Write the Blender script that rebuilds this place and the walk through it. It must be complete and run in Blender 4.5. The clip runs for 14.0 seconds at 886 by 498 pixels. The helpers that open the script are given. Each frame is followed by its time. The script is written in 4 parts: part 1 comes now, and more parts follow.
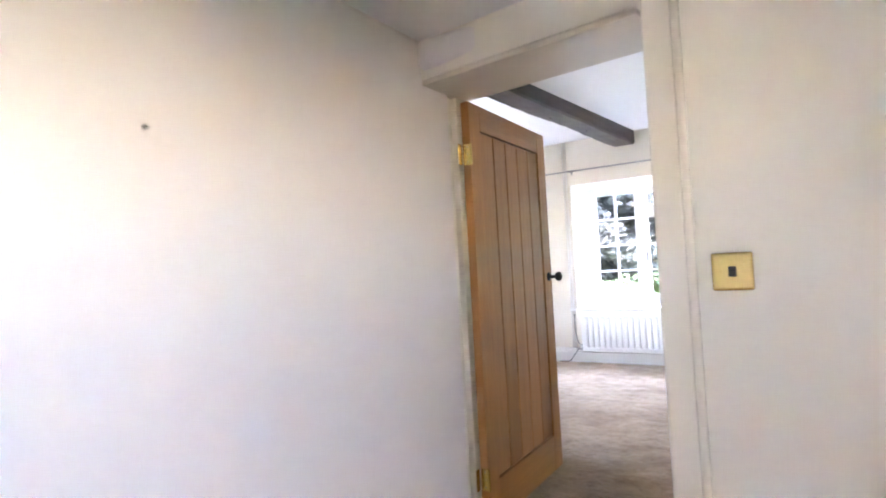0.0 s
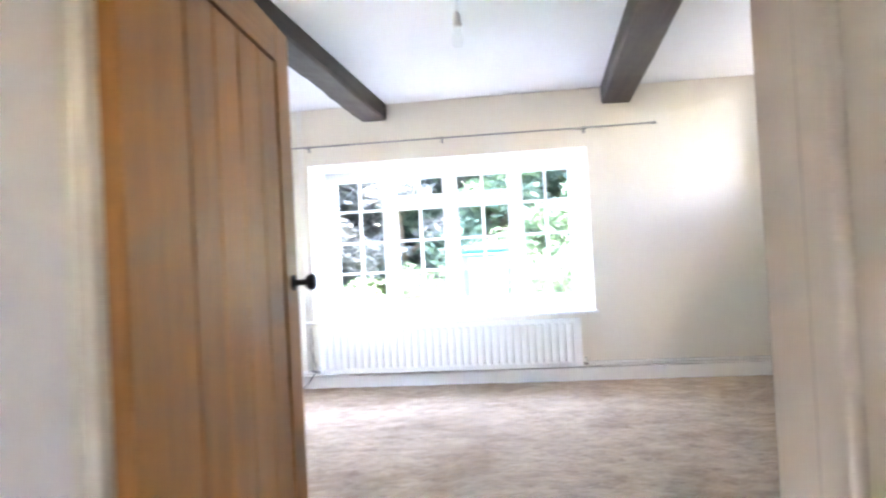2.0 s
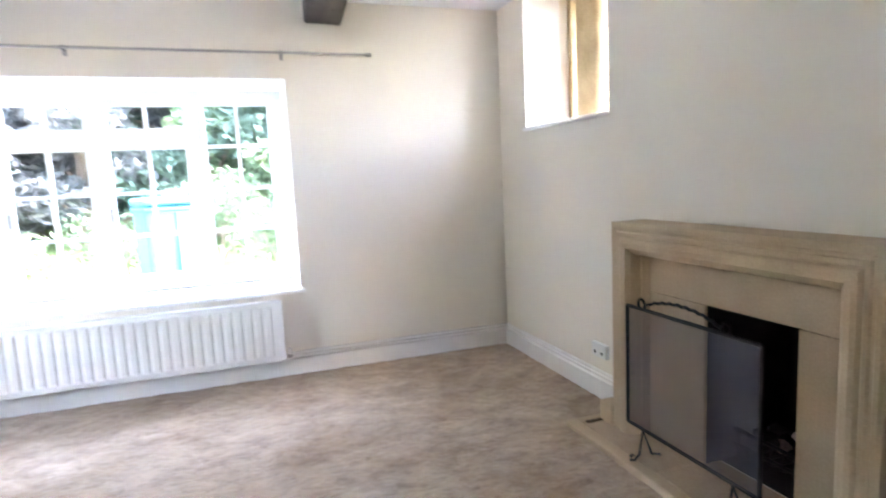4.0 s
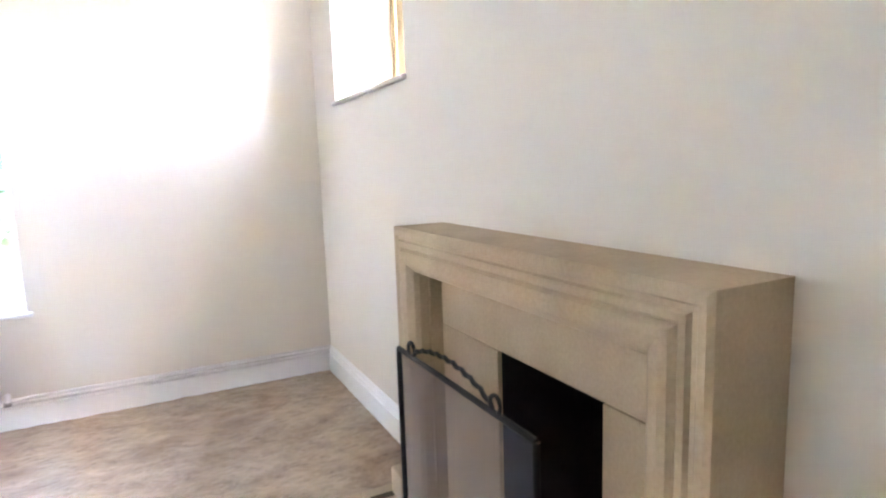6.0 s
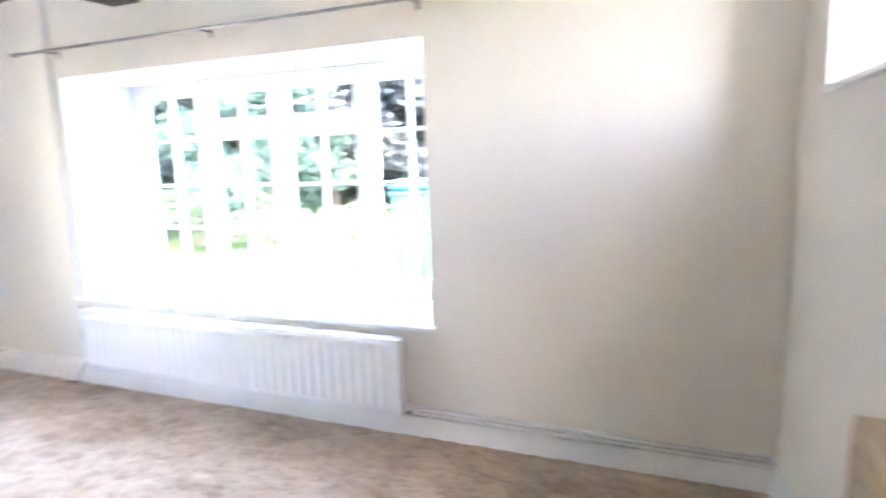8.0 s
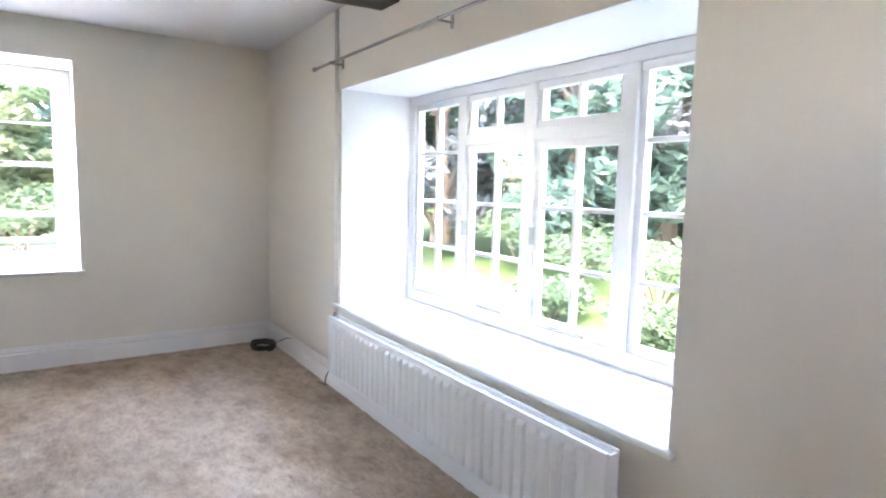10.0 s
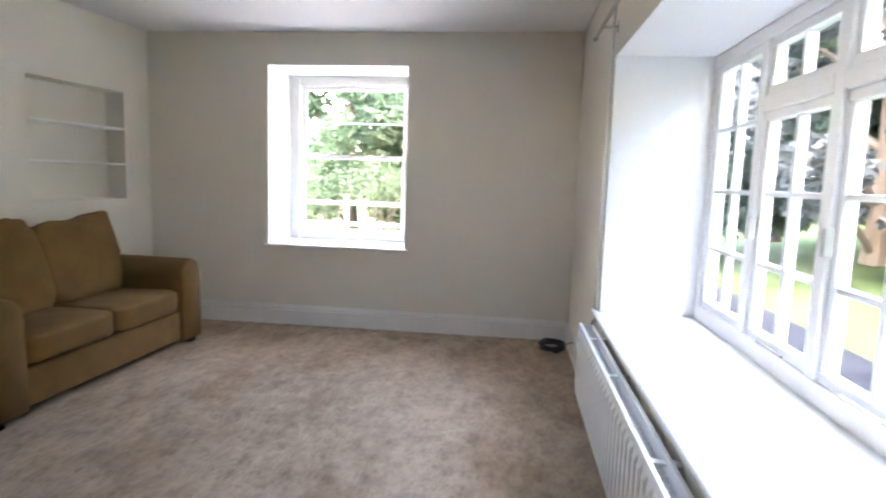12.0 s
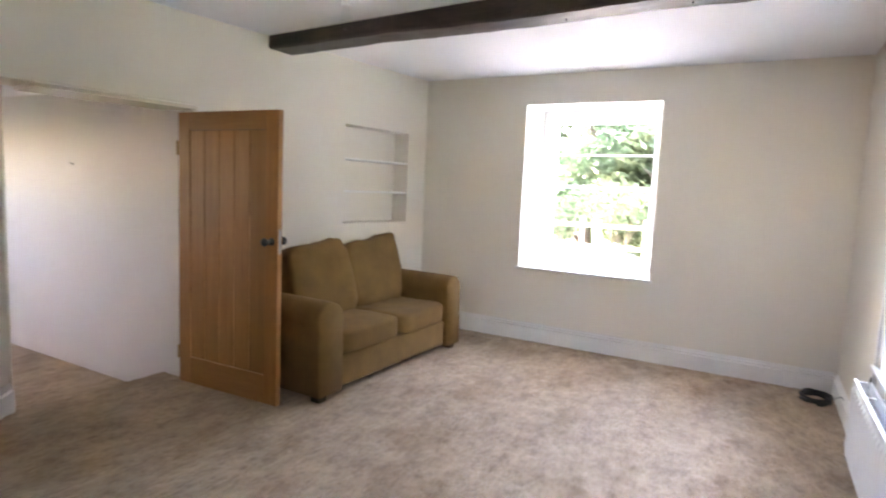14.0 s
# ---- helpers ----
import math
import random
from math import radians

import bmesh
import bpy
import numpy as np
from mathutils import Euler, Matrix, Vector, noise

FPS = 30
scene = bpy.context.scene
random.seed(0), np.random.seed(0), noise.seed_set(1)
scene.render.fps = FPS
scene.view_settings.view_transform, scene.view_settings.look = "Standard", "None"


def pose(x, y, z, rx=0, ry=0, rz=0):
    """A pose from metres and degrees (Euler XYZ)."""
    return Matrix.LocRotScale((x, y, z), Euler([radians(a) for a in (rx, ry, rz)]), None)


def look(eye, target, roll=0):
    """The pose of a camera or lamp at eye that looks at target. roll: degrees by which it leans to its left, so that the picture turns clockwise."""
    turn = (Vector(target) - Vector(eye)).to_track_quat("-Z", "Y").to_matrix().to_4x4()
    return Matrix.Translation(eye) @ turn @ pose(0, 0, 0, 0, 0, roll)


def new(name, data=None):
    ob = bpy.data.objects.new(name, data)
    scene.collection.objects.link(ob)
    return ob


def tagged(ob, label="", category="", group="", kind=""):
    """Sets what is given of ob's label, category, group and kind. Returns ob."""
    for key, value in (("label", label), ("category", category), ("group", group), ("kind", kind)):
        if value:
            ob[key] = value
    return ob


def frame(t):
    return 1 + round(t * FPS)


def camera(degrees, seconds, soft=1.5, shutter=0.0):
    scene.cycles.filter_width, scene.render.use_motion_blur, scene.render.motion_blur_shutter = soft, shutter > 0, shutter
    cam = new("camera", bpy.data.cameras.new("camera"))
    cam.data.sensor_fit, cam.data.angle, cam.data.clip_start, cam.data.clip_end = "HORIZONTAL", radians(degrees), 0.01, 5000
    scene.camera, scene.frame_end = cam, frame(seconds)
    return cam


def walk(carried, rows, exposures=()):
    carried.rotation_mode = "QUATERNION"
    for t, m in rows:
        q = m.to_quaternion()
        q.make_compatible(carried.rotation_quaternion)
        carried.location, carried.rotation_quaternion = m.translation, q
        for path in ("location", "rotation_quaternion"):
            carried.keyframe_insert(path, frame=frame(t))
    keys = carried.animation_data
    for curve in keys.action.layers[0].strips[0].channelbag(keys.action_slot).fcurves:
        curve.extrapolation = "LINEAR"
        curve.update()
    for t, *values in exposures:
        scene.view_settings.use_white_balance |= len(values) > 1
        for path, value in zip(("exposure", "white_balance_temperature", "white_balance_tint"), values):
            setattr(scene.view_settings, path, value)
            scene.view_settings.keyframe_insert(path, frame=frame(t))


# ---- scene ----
cam = camera(75.4, 14.0, soft=1.9, shutter=0.5)
PATH = [
    (0, (3.965, -6.72, 1.218), (2.875, -5.045, 1.291), -3.1),
    (0.5, (3.711, -6.4, 1.218), (2.744, -4.65, 1.282), -2.9),
    (1, (3.506, -6.091, 1.213), (2.753, -4.239, 1.27), -2.9),
    (1.5, (3.355, -5.716, 1.209), (2.856, -3.78, 1.254), -2.6),
    (2, (3.311, -5.373, 1.197), (3.111, -3.383, 1.232), -3.0),
    (2.5, (3.37, -4.94, 1.273), (3.419, -2.941, 1.272), -2.8),
    (3, (3.5, -4.68, 1.351), (3.8425, -2.71, 1.343), -2.7),
    (3.5, (3.653, -4.454, 1.414), (4.171, -2.524, 1.332), -2.7),
    (4, (3.804, -4.283, 1.415), (4.443, -2.404, 1.17), -2.7),
    (4.2, (3.894, -4.215, 1.389), (4.579, -2.358, 1.107), -2.6),
    (6.3, (4.912, -3.597, 1.362), (5.808, -1.831, 1.08), -1.9),
    (6.5, (4.976, -3.491, 1.373), (5.833, -1.706, 1.09), -1.9),
    (7, (5.075, -3.265, 1.45), (5.633, -1.37, 1.134), -2.7),
    (7.5, (5.138, -3.024, 1.445), (5.192, -1.044, 1.17), -2.4),
    (8, (5.322, -2.751, 1.559), (4.588, -0.917, 1.244), -1.8),
    (8.5, (5.299, -2.468, 1.489), (4.142, -0.858, 1.23), -0.8),
    (11, (5.112, -1.02, 1.521), (3.208, -0.451, 1.288), 1.2),
    (11.5, (5.021, -0.679, 1.434), (3.036, -0.568, 1.213), 1.4),
    (12, (4.986, -0.566, 1.424), (3.013, -0.791, 1.185), 1.8),
    (12.5, (5.08, -0.623, 1.456), (3.138, -1.02, 1.19), 2.1),
    (13, (5.231, -0.636, 1.536), (3.346, -1.237, 1.243), 2.3),
    (13.5, (5.305, -0.678, 1.561), (3.482, -1.451, 1.286), 2.5),
    (14, (5.37, -0.634, 1.551), (3.631, -1.6, 1.338), 2.5),
]
walk(cam, [(t, look(eye, target, roll)) for t, eye, target, roll in PATH],
     exposures=[(0, 7.6, 7850, 26), (1.5, 7.7, 7800, 24), (2.1, 7.78, 7750, 23), (2.5, 7.65, 7700, 23), (3, 7.5, 7600, 23), (4.2, 7.6, 7700, 24), (6.5, 8.25, 7650, 27), (8.5, 7.3, 7700, 23), (11, 6.45, 8300, 22), (12, 6.25, 8600, 23), (12.6, 6.4, 8850, 24), (14, 6.95, 8850, 27)])

# ---- world and sun ----
world = bpy.data.worlds.new("world")
scene.world = world
world.use_nodes = True
wn = world.node_tree
wbg = wn.nodes["Background"]
sky = wn.nodes.new("ShaderNodeTexSky")
sky.sky_type = "NISHITA"
sky.sun_disc = False
sky.sun_elevation, sky.sun_rotation = radians(64), radians(134)
sky.air_density, sky.dust_density, sky.ozone_density = 1.0, 1.2, 1.0
wn.links.new(sky.outputs[0], wbg.inputs[0])
wbg.inputs[1].default_value = 0.15
sun_data = bpy.data.lights.new("sun", "SUN")
sun_data.energy, sun_data.angle, sun_data.color = 0.24, radians(40), (1.0, 0.97, 0.94)
sun = new("sun", sun_data)
sun.matrix_world = look((36, -35, 103), (0, 0, 0))


# ---- building helpers ----
def mat_new(name):
    m = bpy.data.materials.new(name)
    m.use_nodes = True
    return m, m.node_tree, m.node_tree.nodes["Principled BSDF"]


def node(nt, kind, **inputs):
    n = nt.nodes.new(kind)
    for key, value in inputs.items():
        n.inputs[key.replace("_", " ")].default_value = value
    return n


def coords(nt, stretch=(1, 1, 1)):
    tc = nt.nodes.new("ShaderNodeTexCoord")
    mp = nt.nodes.new("ShaderNodeMapping")
    mp.inputs["Scale"].default_value = stretch
    nt.links.new(tc.outputs["Object"], mp.inputs["Vector"])
    return mp.outputs[0]


def ramp(nt, fac, stops):
    r = nt.nodes.new("ShaderNodeValToRGB")
    r.color_ramp.elements[0].position, r.color_ramp.elements[0].color = stops[0][0], (*stops[0][1], 1)
    r.color_ramp.elements[1].position, r.color_ramp.elements[1].color = stops[-1][0], (*stops[-1][1], 1)
    for p, c in stops[1:-1]:
        r.color_ramp.elements.new(p).color = (*c, 1)
    nt.links.new(fac, r.inputs[0])
    return r.outputs[0]


def noise_tex(nt, vec, scale, detail=4, rough=0.55):
    n = node(nt, "ShaderNodeTexNoise", Scale=scale, Detail=detail, Roughness=rough)
    nt.links.new(vec, n.inputs["Vector"])
    return n.outputs[0]


def blend(nt, fac, a, b, mode="MIX"):
    mx = nt.nodes.new("ShaderNodeMix")
    mx.data_type, mx.blend_type = "RGBA", mode
    for sock, v in ((mx.inputs[0], fac), (mx.inputs[6], a), (mx.inputs[7], b)):
        if hasattr(v, "node"):
            nt.links.new(v, sock)
        else:
            sock.default_value = v if isinstance(v, (int, float)) else (*v, 1)
    return mx.outputs[2]


def bump(nt, bsdf, height, strength, distance):
    b = node(nt, "ShaderNodeBump", Strength=strength, Distance=distance)
    nt.links.new(height, b.inputs["Height"])
    nt.links.new(b.outputs[0], bsdf.inputs["Normal"])


def mottled(name, dark, light, scale, rough, fine=60, bump_s=0.2, bump_d=0.002, stretch=(1, 1, 1), metallic=0.0, spread=(0.3, 0.7), gloss=0.5):
    """A surface that varies at two scales."""
    m, nt, bsdf = mat_new(name)
    v = coords(nt, stretch)
    big, small = noise_tex(nt, v, scale), noise_tex(nt, v, fine, 5, 0.6)
    both = nt.nodes.new("ShaderNodeMath")
    both.operation = "MULTIPLY_ADD"
    nt.links.new(small, both.inputs[0])
    both.inputs[1].default_value = 0.4
    scaled = nt.nodes.new("ShaderNodeMath")
    scaled.operation = "MULTIPLY"
    scaled.inputs[1].default_value = 0.6
    nt.links.new(big, scaled.inputs[0])
    nt.links.new(scaled.outputs[0], both.inputs[2])
    nt.links.new(ramp(nt, both.outputs[0], [(spread[0], dark), (spread[1], light)]), bsdf.inputs["Base Color"])
    bsdf.inputs["Roughness"].default_value = rough
    bsdf.inputs["Metallic"].default_value = metallic
    bsdf.inputs["Specular IOR Level"].default_value = gloss
    bump(nt, bsdf, small, bump_s, bump_d)
    return m


def wall_paint(name, c, rough=0.75, relief=0.12):
    """Emulsion on old hand-laid plaster: broad waves, roller grain and faint marks."""
    m, nt, bsdf = mat_new(name)
    v = coords(nt)
    big, grain = noise_tex(nt, v, 0.9, 3), noise_tex(nt, v, 140, 3)
    wave = noise_tex(nt, v, 5, 3)
    d = tuple(x * 0.955 for x in c)
    col = ramp(nt, big, [(0.3, d), (0.7, c)])
    marks = ramp(nt, noise_tex(nt, v, 11, 6, 0.7), [(0.66, (1, 1, 1)), (0.80, (0.93, 0.915, 0.89))])
    nt.links.new(blend(nt, 1.0, col, marks, "MULTIPLY"), bsdf.inputs["Base Color"])
    bsdf.inputs["Roughness"].default_value = rough
    mixh = nt.nodes.new("ShaderNodeMath")
    mixh.operation = "MULTIPLY_ADD"
    nt.links.new(grain, mixh.inputs[0])
    mixh.inputs[1].default_value = 0.06
    nt.links.new(wave, mixh.inputs[2])
    bump(nt, bsdf, mixh.outputs[0], relief, 0.03)
    return m


def wood(name, dark, light, axis="z", rough=0.45, grain=1.0):
    """Sawn timber with grain along one axis and a tone of its own for each piece."""
    m, nt, bsdf = mat_new(name)
    s = {"x": (0.6, 9, 9), "y": (9, 0.6, 9), "z": (9, 9, 0.6)}[axis]
    v = coords(nt, s)
    rings = noise_tex(nt, v, 2.2 * grain, 6, 0.6)
    fine = noise_tex(nt, coords(nt, tuple(q * 6 for q in s)), 3.0, 4, 0.65)
    col = ramp(nt, rings, [(0.28, dark), (0.5, tuple((a + b) / 2 for a, b in zip(dark, light))), (0.72, light)])
    col = blend(nt, 0.22, col, ramp(nt, fine, [(0.35, tuple(q * 0.7 for q in dark)), (0.6, light)]))
    info = nt.nodes.new("ShaderNodeObjectInfo")
    tone = ramp(nt, info.outputs["Random"], [(0.0, (0.90, 0.90, 0.90)), (1.0, (1.08, 1.05, 1.02))])
    nt.links.new(blend(nt, 1.0, col, tone, "MULTIPLY"), bsdf.inputs["Base Color"])
    bsdf.inputs["Roughness"].default_value = rough
    bump(nt, bsdf, fine, 0.18, 0.002)
    return m


def glass_mat(name, tint=(0.97, 0.98, 0.975)):
    m, nt, bsdf = mat_new(name)
    out = nt.nodes["Material Output"]
    clear, gloss, mx = nt.nodes.new("ShaderNodeBsdfTransparent"), nt.nodes.new("ShaderNodeBsdfGlossy"), nt.nodes.new("ShaderNodeMixShader")
    clear.inputs[0].default_value = (*tint, 1)
    gloss.inputs["Roughness"].default_value = 0.03
    lw = nt.nodes.new("ShaderNodeLayerWeight")
    lw.inputs[0].default_value = 0.5
    steep = nt.nodes.new("ShaderNodeMath")
    steep.operation, steep.inputs[1].default_value = "POWER", 5.0
    nt.links.new(lw.outputs["Facing"], steep.inputs[0])
    gain = nt.nodes.new("ShaderNodeMath")
    gain.operation, gain.inputs[1].default_value, gain.inputs[2].default_value = "MULTIPLY_ADD", 0.25, 0.012
    nt.links.new(steep.outputs[0], gain.inputs[0])
    nt.links.new(gain.outputs[0], mx.inputs[0])
    nt.links.new(clear.outputs[0], mx.inputs[1])
    nt.links.new(gloss.outputs[0], mx.inputs[2])
    nt.links.new(mx.outputs[0], out.inputs["Surface"])
    nt.nodes.remove(bsdf)
    return m


def carpet_mat(name):
    """Deep twist pile, rubbed and flattened into paler and darker drifts."""
    m, nt, bsdf = mat_new(name)
    v = coords(nt)
    drift = noise_tex(nt, coords(nt, (1.0, 1.7, 1)), 4.6, 9, 0.78)
    tuft = noise_tex(nt, coords(nt, (0.8, 1.6, 1)), 24, 6, 0.74)
    fibre = noise_tex(nt, v, 190, 3, 0.7)
    col = ramp(nt, drift, [(0.36, (0.27, 0.165, 0.098)), (0.49, (0.48, 0.340, 0.228)), (0.62, (0.65, 0.50, 0.365))])
    col = blend(nt, 0.36, col, ramp(nt, tuft, [(0.36, (0.10, 0.058, 0.032)), (0.47, (0.50, 0.375, 0.265)), (0.60, (0.64, 0.50, 0.365))]))
    col = blend(nt, 0.15, col, ramp(nt, fibre, [(0.3, (0.12, 0.09, 0.07)), (0.7, (0.66, 0.56, 0.47))]))
    worn = ramp(nt, noise_tex(nt, coords(nt, (1.0, 1.3, 1)), 1.5, 5, 0.62), [(0.38, (0.83, 0.75, 0.66)), (0.50, (1.0, 0.96, 0.92)), (0.62, (1.10, 1.07, 1.04))])
    col = blend(nt, 1.0, col, worn, "MULTIPLY")
    nt.links.new(col, bsdf.inputs["Base Color"])
    bsdf.inputs["Roughness"].default_value = 1.0
    bsdf.inputs["Specular IOR Level"].default_value = 0.1
    bsdf.inputs["Sheen Weight"].default_value = 0.25
    mixh = nt.nodes.new("ShaderNodeMath")
    mixh.operation = "MULTIPLY_ADD"
    nt.links.new(fibre, mixh.inputs[0])
    mixh.inputs[1].default_value = 0.4
    nt.links.new(tuft, mixh.inputs[2])
    bump(nt, bsdf, mixh.outputs[0], 0.7, 0.02)
    return m


CREAM = wall_paint("cream_emulsion", (0.84, 0.785, 0.69))
HALLWALL = wall_paint("hall_emulsion", (0.81, 0.755, 0.735))
CEIL = wall_paint("white_ceiling_paint", (0.84, 0.84, 0.84), relief=0.18)
GLOSS = wall_paint("white_gloss_paint", (0.89, 0.875, 0.84), rough=0.3, relief=0.03)
JAMB = wall_paint("ivory_gloss_paint", (0.78, 0.71, 0.60), rough=0.16, relief=0.03)
REVEAL = wall_paint("white_reveal_paint", (0.86, 0.85, 0.82))
CARPET = carpet_mat("beige_twist_carpet")
OAK = wood("oiled_oak", (0.33, 0.135, 0.038), (0.43, 0.196, 0.063))
OAKX = wood("oiled_oak_rail", (0.33, 0.135, 0.038), (0.43, 0.196, 0.063), axis="x")
GROOVE = mottled("dark_groove", (0.05, 0.028, 0.012), (0.09, 0.05, 0.02), 8, 0.8)
BEAM = wood("dark_stained_beam", (0.018, 0.013, 0.011), (0.085, 0.062, 0.052), axis="y", rough=0.55, grain=0.8)
STONE = mottled("cream_limestone", (0.45, 0.325, 0.205), (0.62, 0.475, 0.325), 3.5, 0.8, fine=90, bump_s=0.25, bump_d=0.003)
HEARTH = mottled("worn_hearth_stone", (0.37, 0.26, 0.17), (0.55, 0.42, 0.29), 5, 0.75, fine=70, bump_s=0.3, bump_d=0.003)
SOOT = mottled("soot_black", (0.006, 0.006, 0.006), (0.022, 0.020, 0.018), 6, 0.9, fine=50)
IRON = mottled("black_iron", (0.012, 0.012, 0.014), (0.035, 0.034, 0.036), 9, 0.5, fine=120, metallic=0.6)
BRASS = mottled("polished_brass", (0.62, 0.45, 0.16), (0.78, 0.60, 0.27), 5, 0.25, fine=200, bump_s=0.03, metallic=1.0)
STEEL = mottled("dull_steel", (0.30, 0.29, 0.28), (0.46, 0.45, 0.43), 7, 0.4, fine=150, bump_s=0.05, metallic=0.9)
BLACK = mottled("black_plastic", (0.010, 0.009, 0.008), (0.028, 0.024, 0.022), 6, 0.45, fine=140)
SOFA = mottled("mustard_chenille", (0.142, 0.074, 0.020), (0.240, 0.132, 0.038), 5, 0.95, fine=230, bump_s=0.5, bump_d=0.003)
WHITE = mottled("white_plastic", (0.76, 0.75, 0.72), (0.84, 0.83, 0.80), 3, 0.35, fine=90, bump_s=0.03)
RAD = mottled("white_enamel", (0.80, 0.80, 0.79), (0.86, 0.86, 0.85), 2, 0.35, fine=80, bump_s=0.04)
GLASS = glass_mat("window_glass")
# tint darkened to weaken the daylight coming through the leaded lights
DIMGLASS = glass_mat("dimming_leaded_glass", (0.54, 0.56, 0.59))
TANSTONE = mottled("weathered_sandstone", (0.34, 0.25, 0.13), (0.56, 0.44, 0.26), 6, 0.9, fine=60, bump_s=0.5, bump_d=0.006)
LEAD = mottled("lead", (0.06, 0.06, 0.065), (0.13, 0.13, 0.14), 9, 0.6, fine=90, metallic=0.5)


def add_box(bm, x0, x1, y0, y1, z0, z1, turn=None):
    vs = [bm.verts.new(p) for p in ((x0, y0, z0), (x1, y0, z0), (x1, y1, z0), (x0, y1, z0), (x0, y0, z1), (x1, y0, z1), (x1, y1, z1), (x0, y1, z1))]
    for f in ((3, 2, 1, 0), (4, 5, 6, 7), (0, 1, 5, 4), (1, 2, 6, 5), (2, 3, 7, 6), (3, 0, 4, 7)):
        bm.faces.new([vs[i] for i in f])
    if turn:
        bmesh.ops.transform(bm, matrix=turn, verts=vs)
    return vs


def box(x0, x1, y0, y1, z0, z1, bevel=0.0, seg=2):
    bm = bmesh.new()
    add_box(bm, x0, x1, y0, y1, z0, z1)
    if bevel:
        bmesh.ops.bevel(bm, geom=list(bm.edges), offset=bevel, segments=seg, affect="EDGES", profile=0.5)
    return bm


def add_tube(bm, points, radius, seg=8, caps=True):
    """A round bar through a row of points."""
    pts = [Vector(p) for p in points]
    rings = []
    up = Vector((0.0, 0.0, 1.0))
    for i, p in enumerate(pts):
        d = (pts[min(i + 1, len(pts) - 1)] - pts[max(i - 1, 0)]).normalized()
        a = d.cross(up)
        if a.length < 0.05:
            a = d.cross(Vector((1, 0, 0)))
        a.normalize()
        b = d.cross(a).normalized()
        r = radius[i] if isinstance(radius, (list, tuple)) else radius
        rings.append([bm.verts.new(p + (a * math.cos(q) + b * math.sin(q)) * r) for q in (2 * math.pi * k / seg for k in range(seg))])
    for r0, r1 in zip(rings, rings[1:]):
        for k in range(seg):
            bm.faces.new((r0[k], r0[(k + 1) % seg], r1[(k + 1) % seg], r1[k]))
    if caps:
        bm.faces.new(rings[0][::-1])
        bm.faces.new(rings[-1])


def tube(points, radius, seg=8):
    bm = bmesh.new()
    add_tube(bm, points, radius, seg)
    return bm


def lathe(profile, seg=20, turn=None):
    """Turned shape about z from rows of (radius, height)."""
    bm = bmesh.new()
    rings = [[bm.verts.new((r * math.cos(2 * math.pi * k / seg), r * math.sin(2 * math.pi * k / seg), h)) for k in range(seg)] for r, h in profile]
    for r0, r1 in zip(rings, rings[1:]):
        for k in range(seg):
            bm.faces.new((r0[k], r0[(k + 1) % seg], r1[(k + 1) % seg], r1[k]))
    bm.faces.new(rings[0][::-1])
    bm.faces.new(rings[-1])
    if turn:
        bmesh.ops.transform(bm, matrix=turn, verts=bm.verts)
    return bm


def extrude_profile(profile, a, b):
    """A moulding: the outline (across, up) run from point a to point b on the level; across points to the left of the run."""
    bm = bmesh.new()
    a, b = Vector(a), Vector(b)
    d = (b - a).normalized()
    left = Vector((-d.y, d.x, 0))
    rows = [[bm.verts.new(p + left * u + Vector((0, 0, w))) for u, w in profile] for p in (a, b)]
    n = len(profile)
    for k in range(n):
        bm.faces.new((rows[0][k], rows[0][(k + 1) % n], rows[1][(k + 1) % n], rows[1][k]))
    bm.faces.new(rows[0][::-1])
    bm.faces.new(rows[1])
    bmesh.ops.recalc_face_normals(bm, faces=bm.faces)
    return bm


def part(name, bm, material, parent=None, label="", smooth=False):
    me = bpy.data.meshes.new(name)
    bmesh.ops.recalc_face_normals(bm, faces=bm.faces)
    if smooth:
        for f in bm.faces:
            f.smooth = True
    bm.to_mesh(me)
    bm.free()
    me.materials.append(material)
    ob = new(name, me)
    ob.parent = parent
    if label:
        tagged(ob, label)
    return ob


def thing(name, label, category, m=None, group="", kind=""):
    ob = new(name)
    ob.empty_display_size = 0.1
    if m is not None:
        ob.matrix_world = m
    return tagged(ob, label, category, group, kind)


def wall(name, label, length, height, thick, holes, m, material, low=-0.3, blind=()):
    """A wall in its own axes: x along, y into the thickness, z up. holes and blind recesses: x0, x1, z0, z1(, depth)."""
    cuts = list(holes) + [b[:4] for b in blind]
    xs = sorted({0.0, length, *[h[0] for h in cuts], *[h[1] for h in cuts]})
    zs = sorted({low, height, *[h[2] for h in cuts], *[h[3] for h in cuts]})
    bm = bmesh.new()
    for x0, x1 in zip(xs, xs[1:]):
        for z0, z1 in zip(zs, zs[1:]):
            cx, cz = (x0 + x1) / 2, (z0 + z1) / 2
            if any(h[0] < cx < h[1] and h[2] < cz < h[3] for h in holes):
                continue
            front = 0.0
            for b in blind:
                if b[0] < cx < b[1] and b[2] < cz < b[3]:
                    front = b[4]
            add_box(bm, x0, x1, front, thick, z0, z1)
    bmesh.ops.remove_doubles(bm, verts=bm.verts, dist=0.0001)
    ob = part(name, bm, material)
    ob.matrix_world = m
    return tagged(ob, label, "wall", kind="structure")


# ---- the room's shell ----
XW, XE, CEILING = -0.145, 5.80, 2.70
TILT = 6.8                      # the door wall is out of square
DOOR_WALL = pose(XW, -3.97, 0, 0, 0, -TILT)
CT, ST = math.cos(radians(TILT)), math.sin(radians(TILT))


def door_wall_y(x):
    return -3.97 - math.tan(radians(TILT)) * (x - XW)


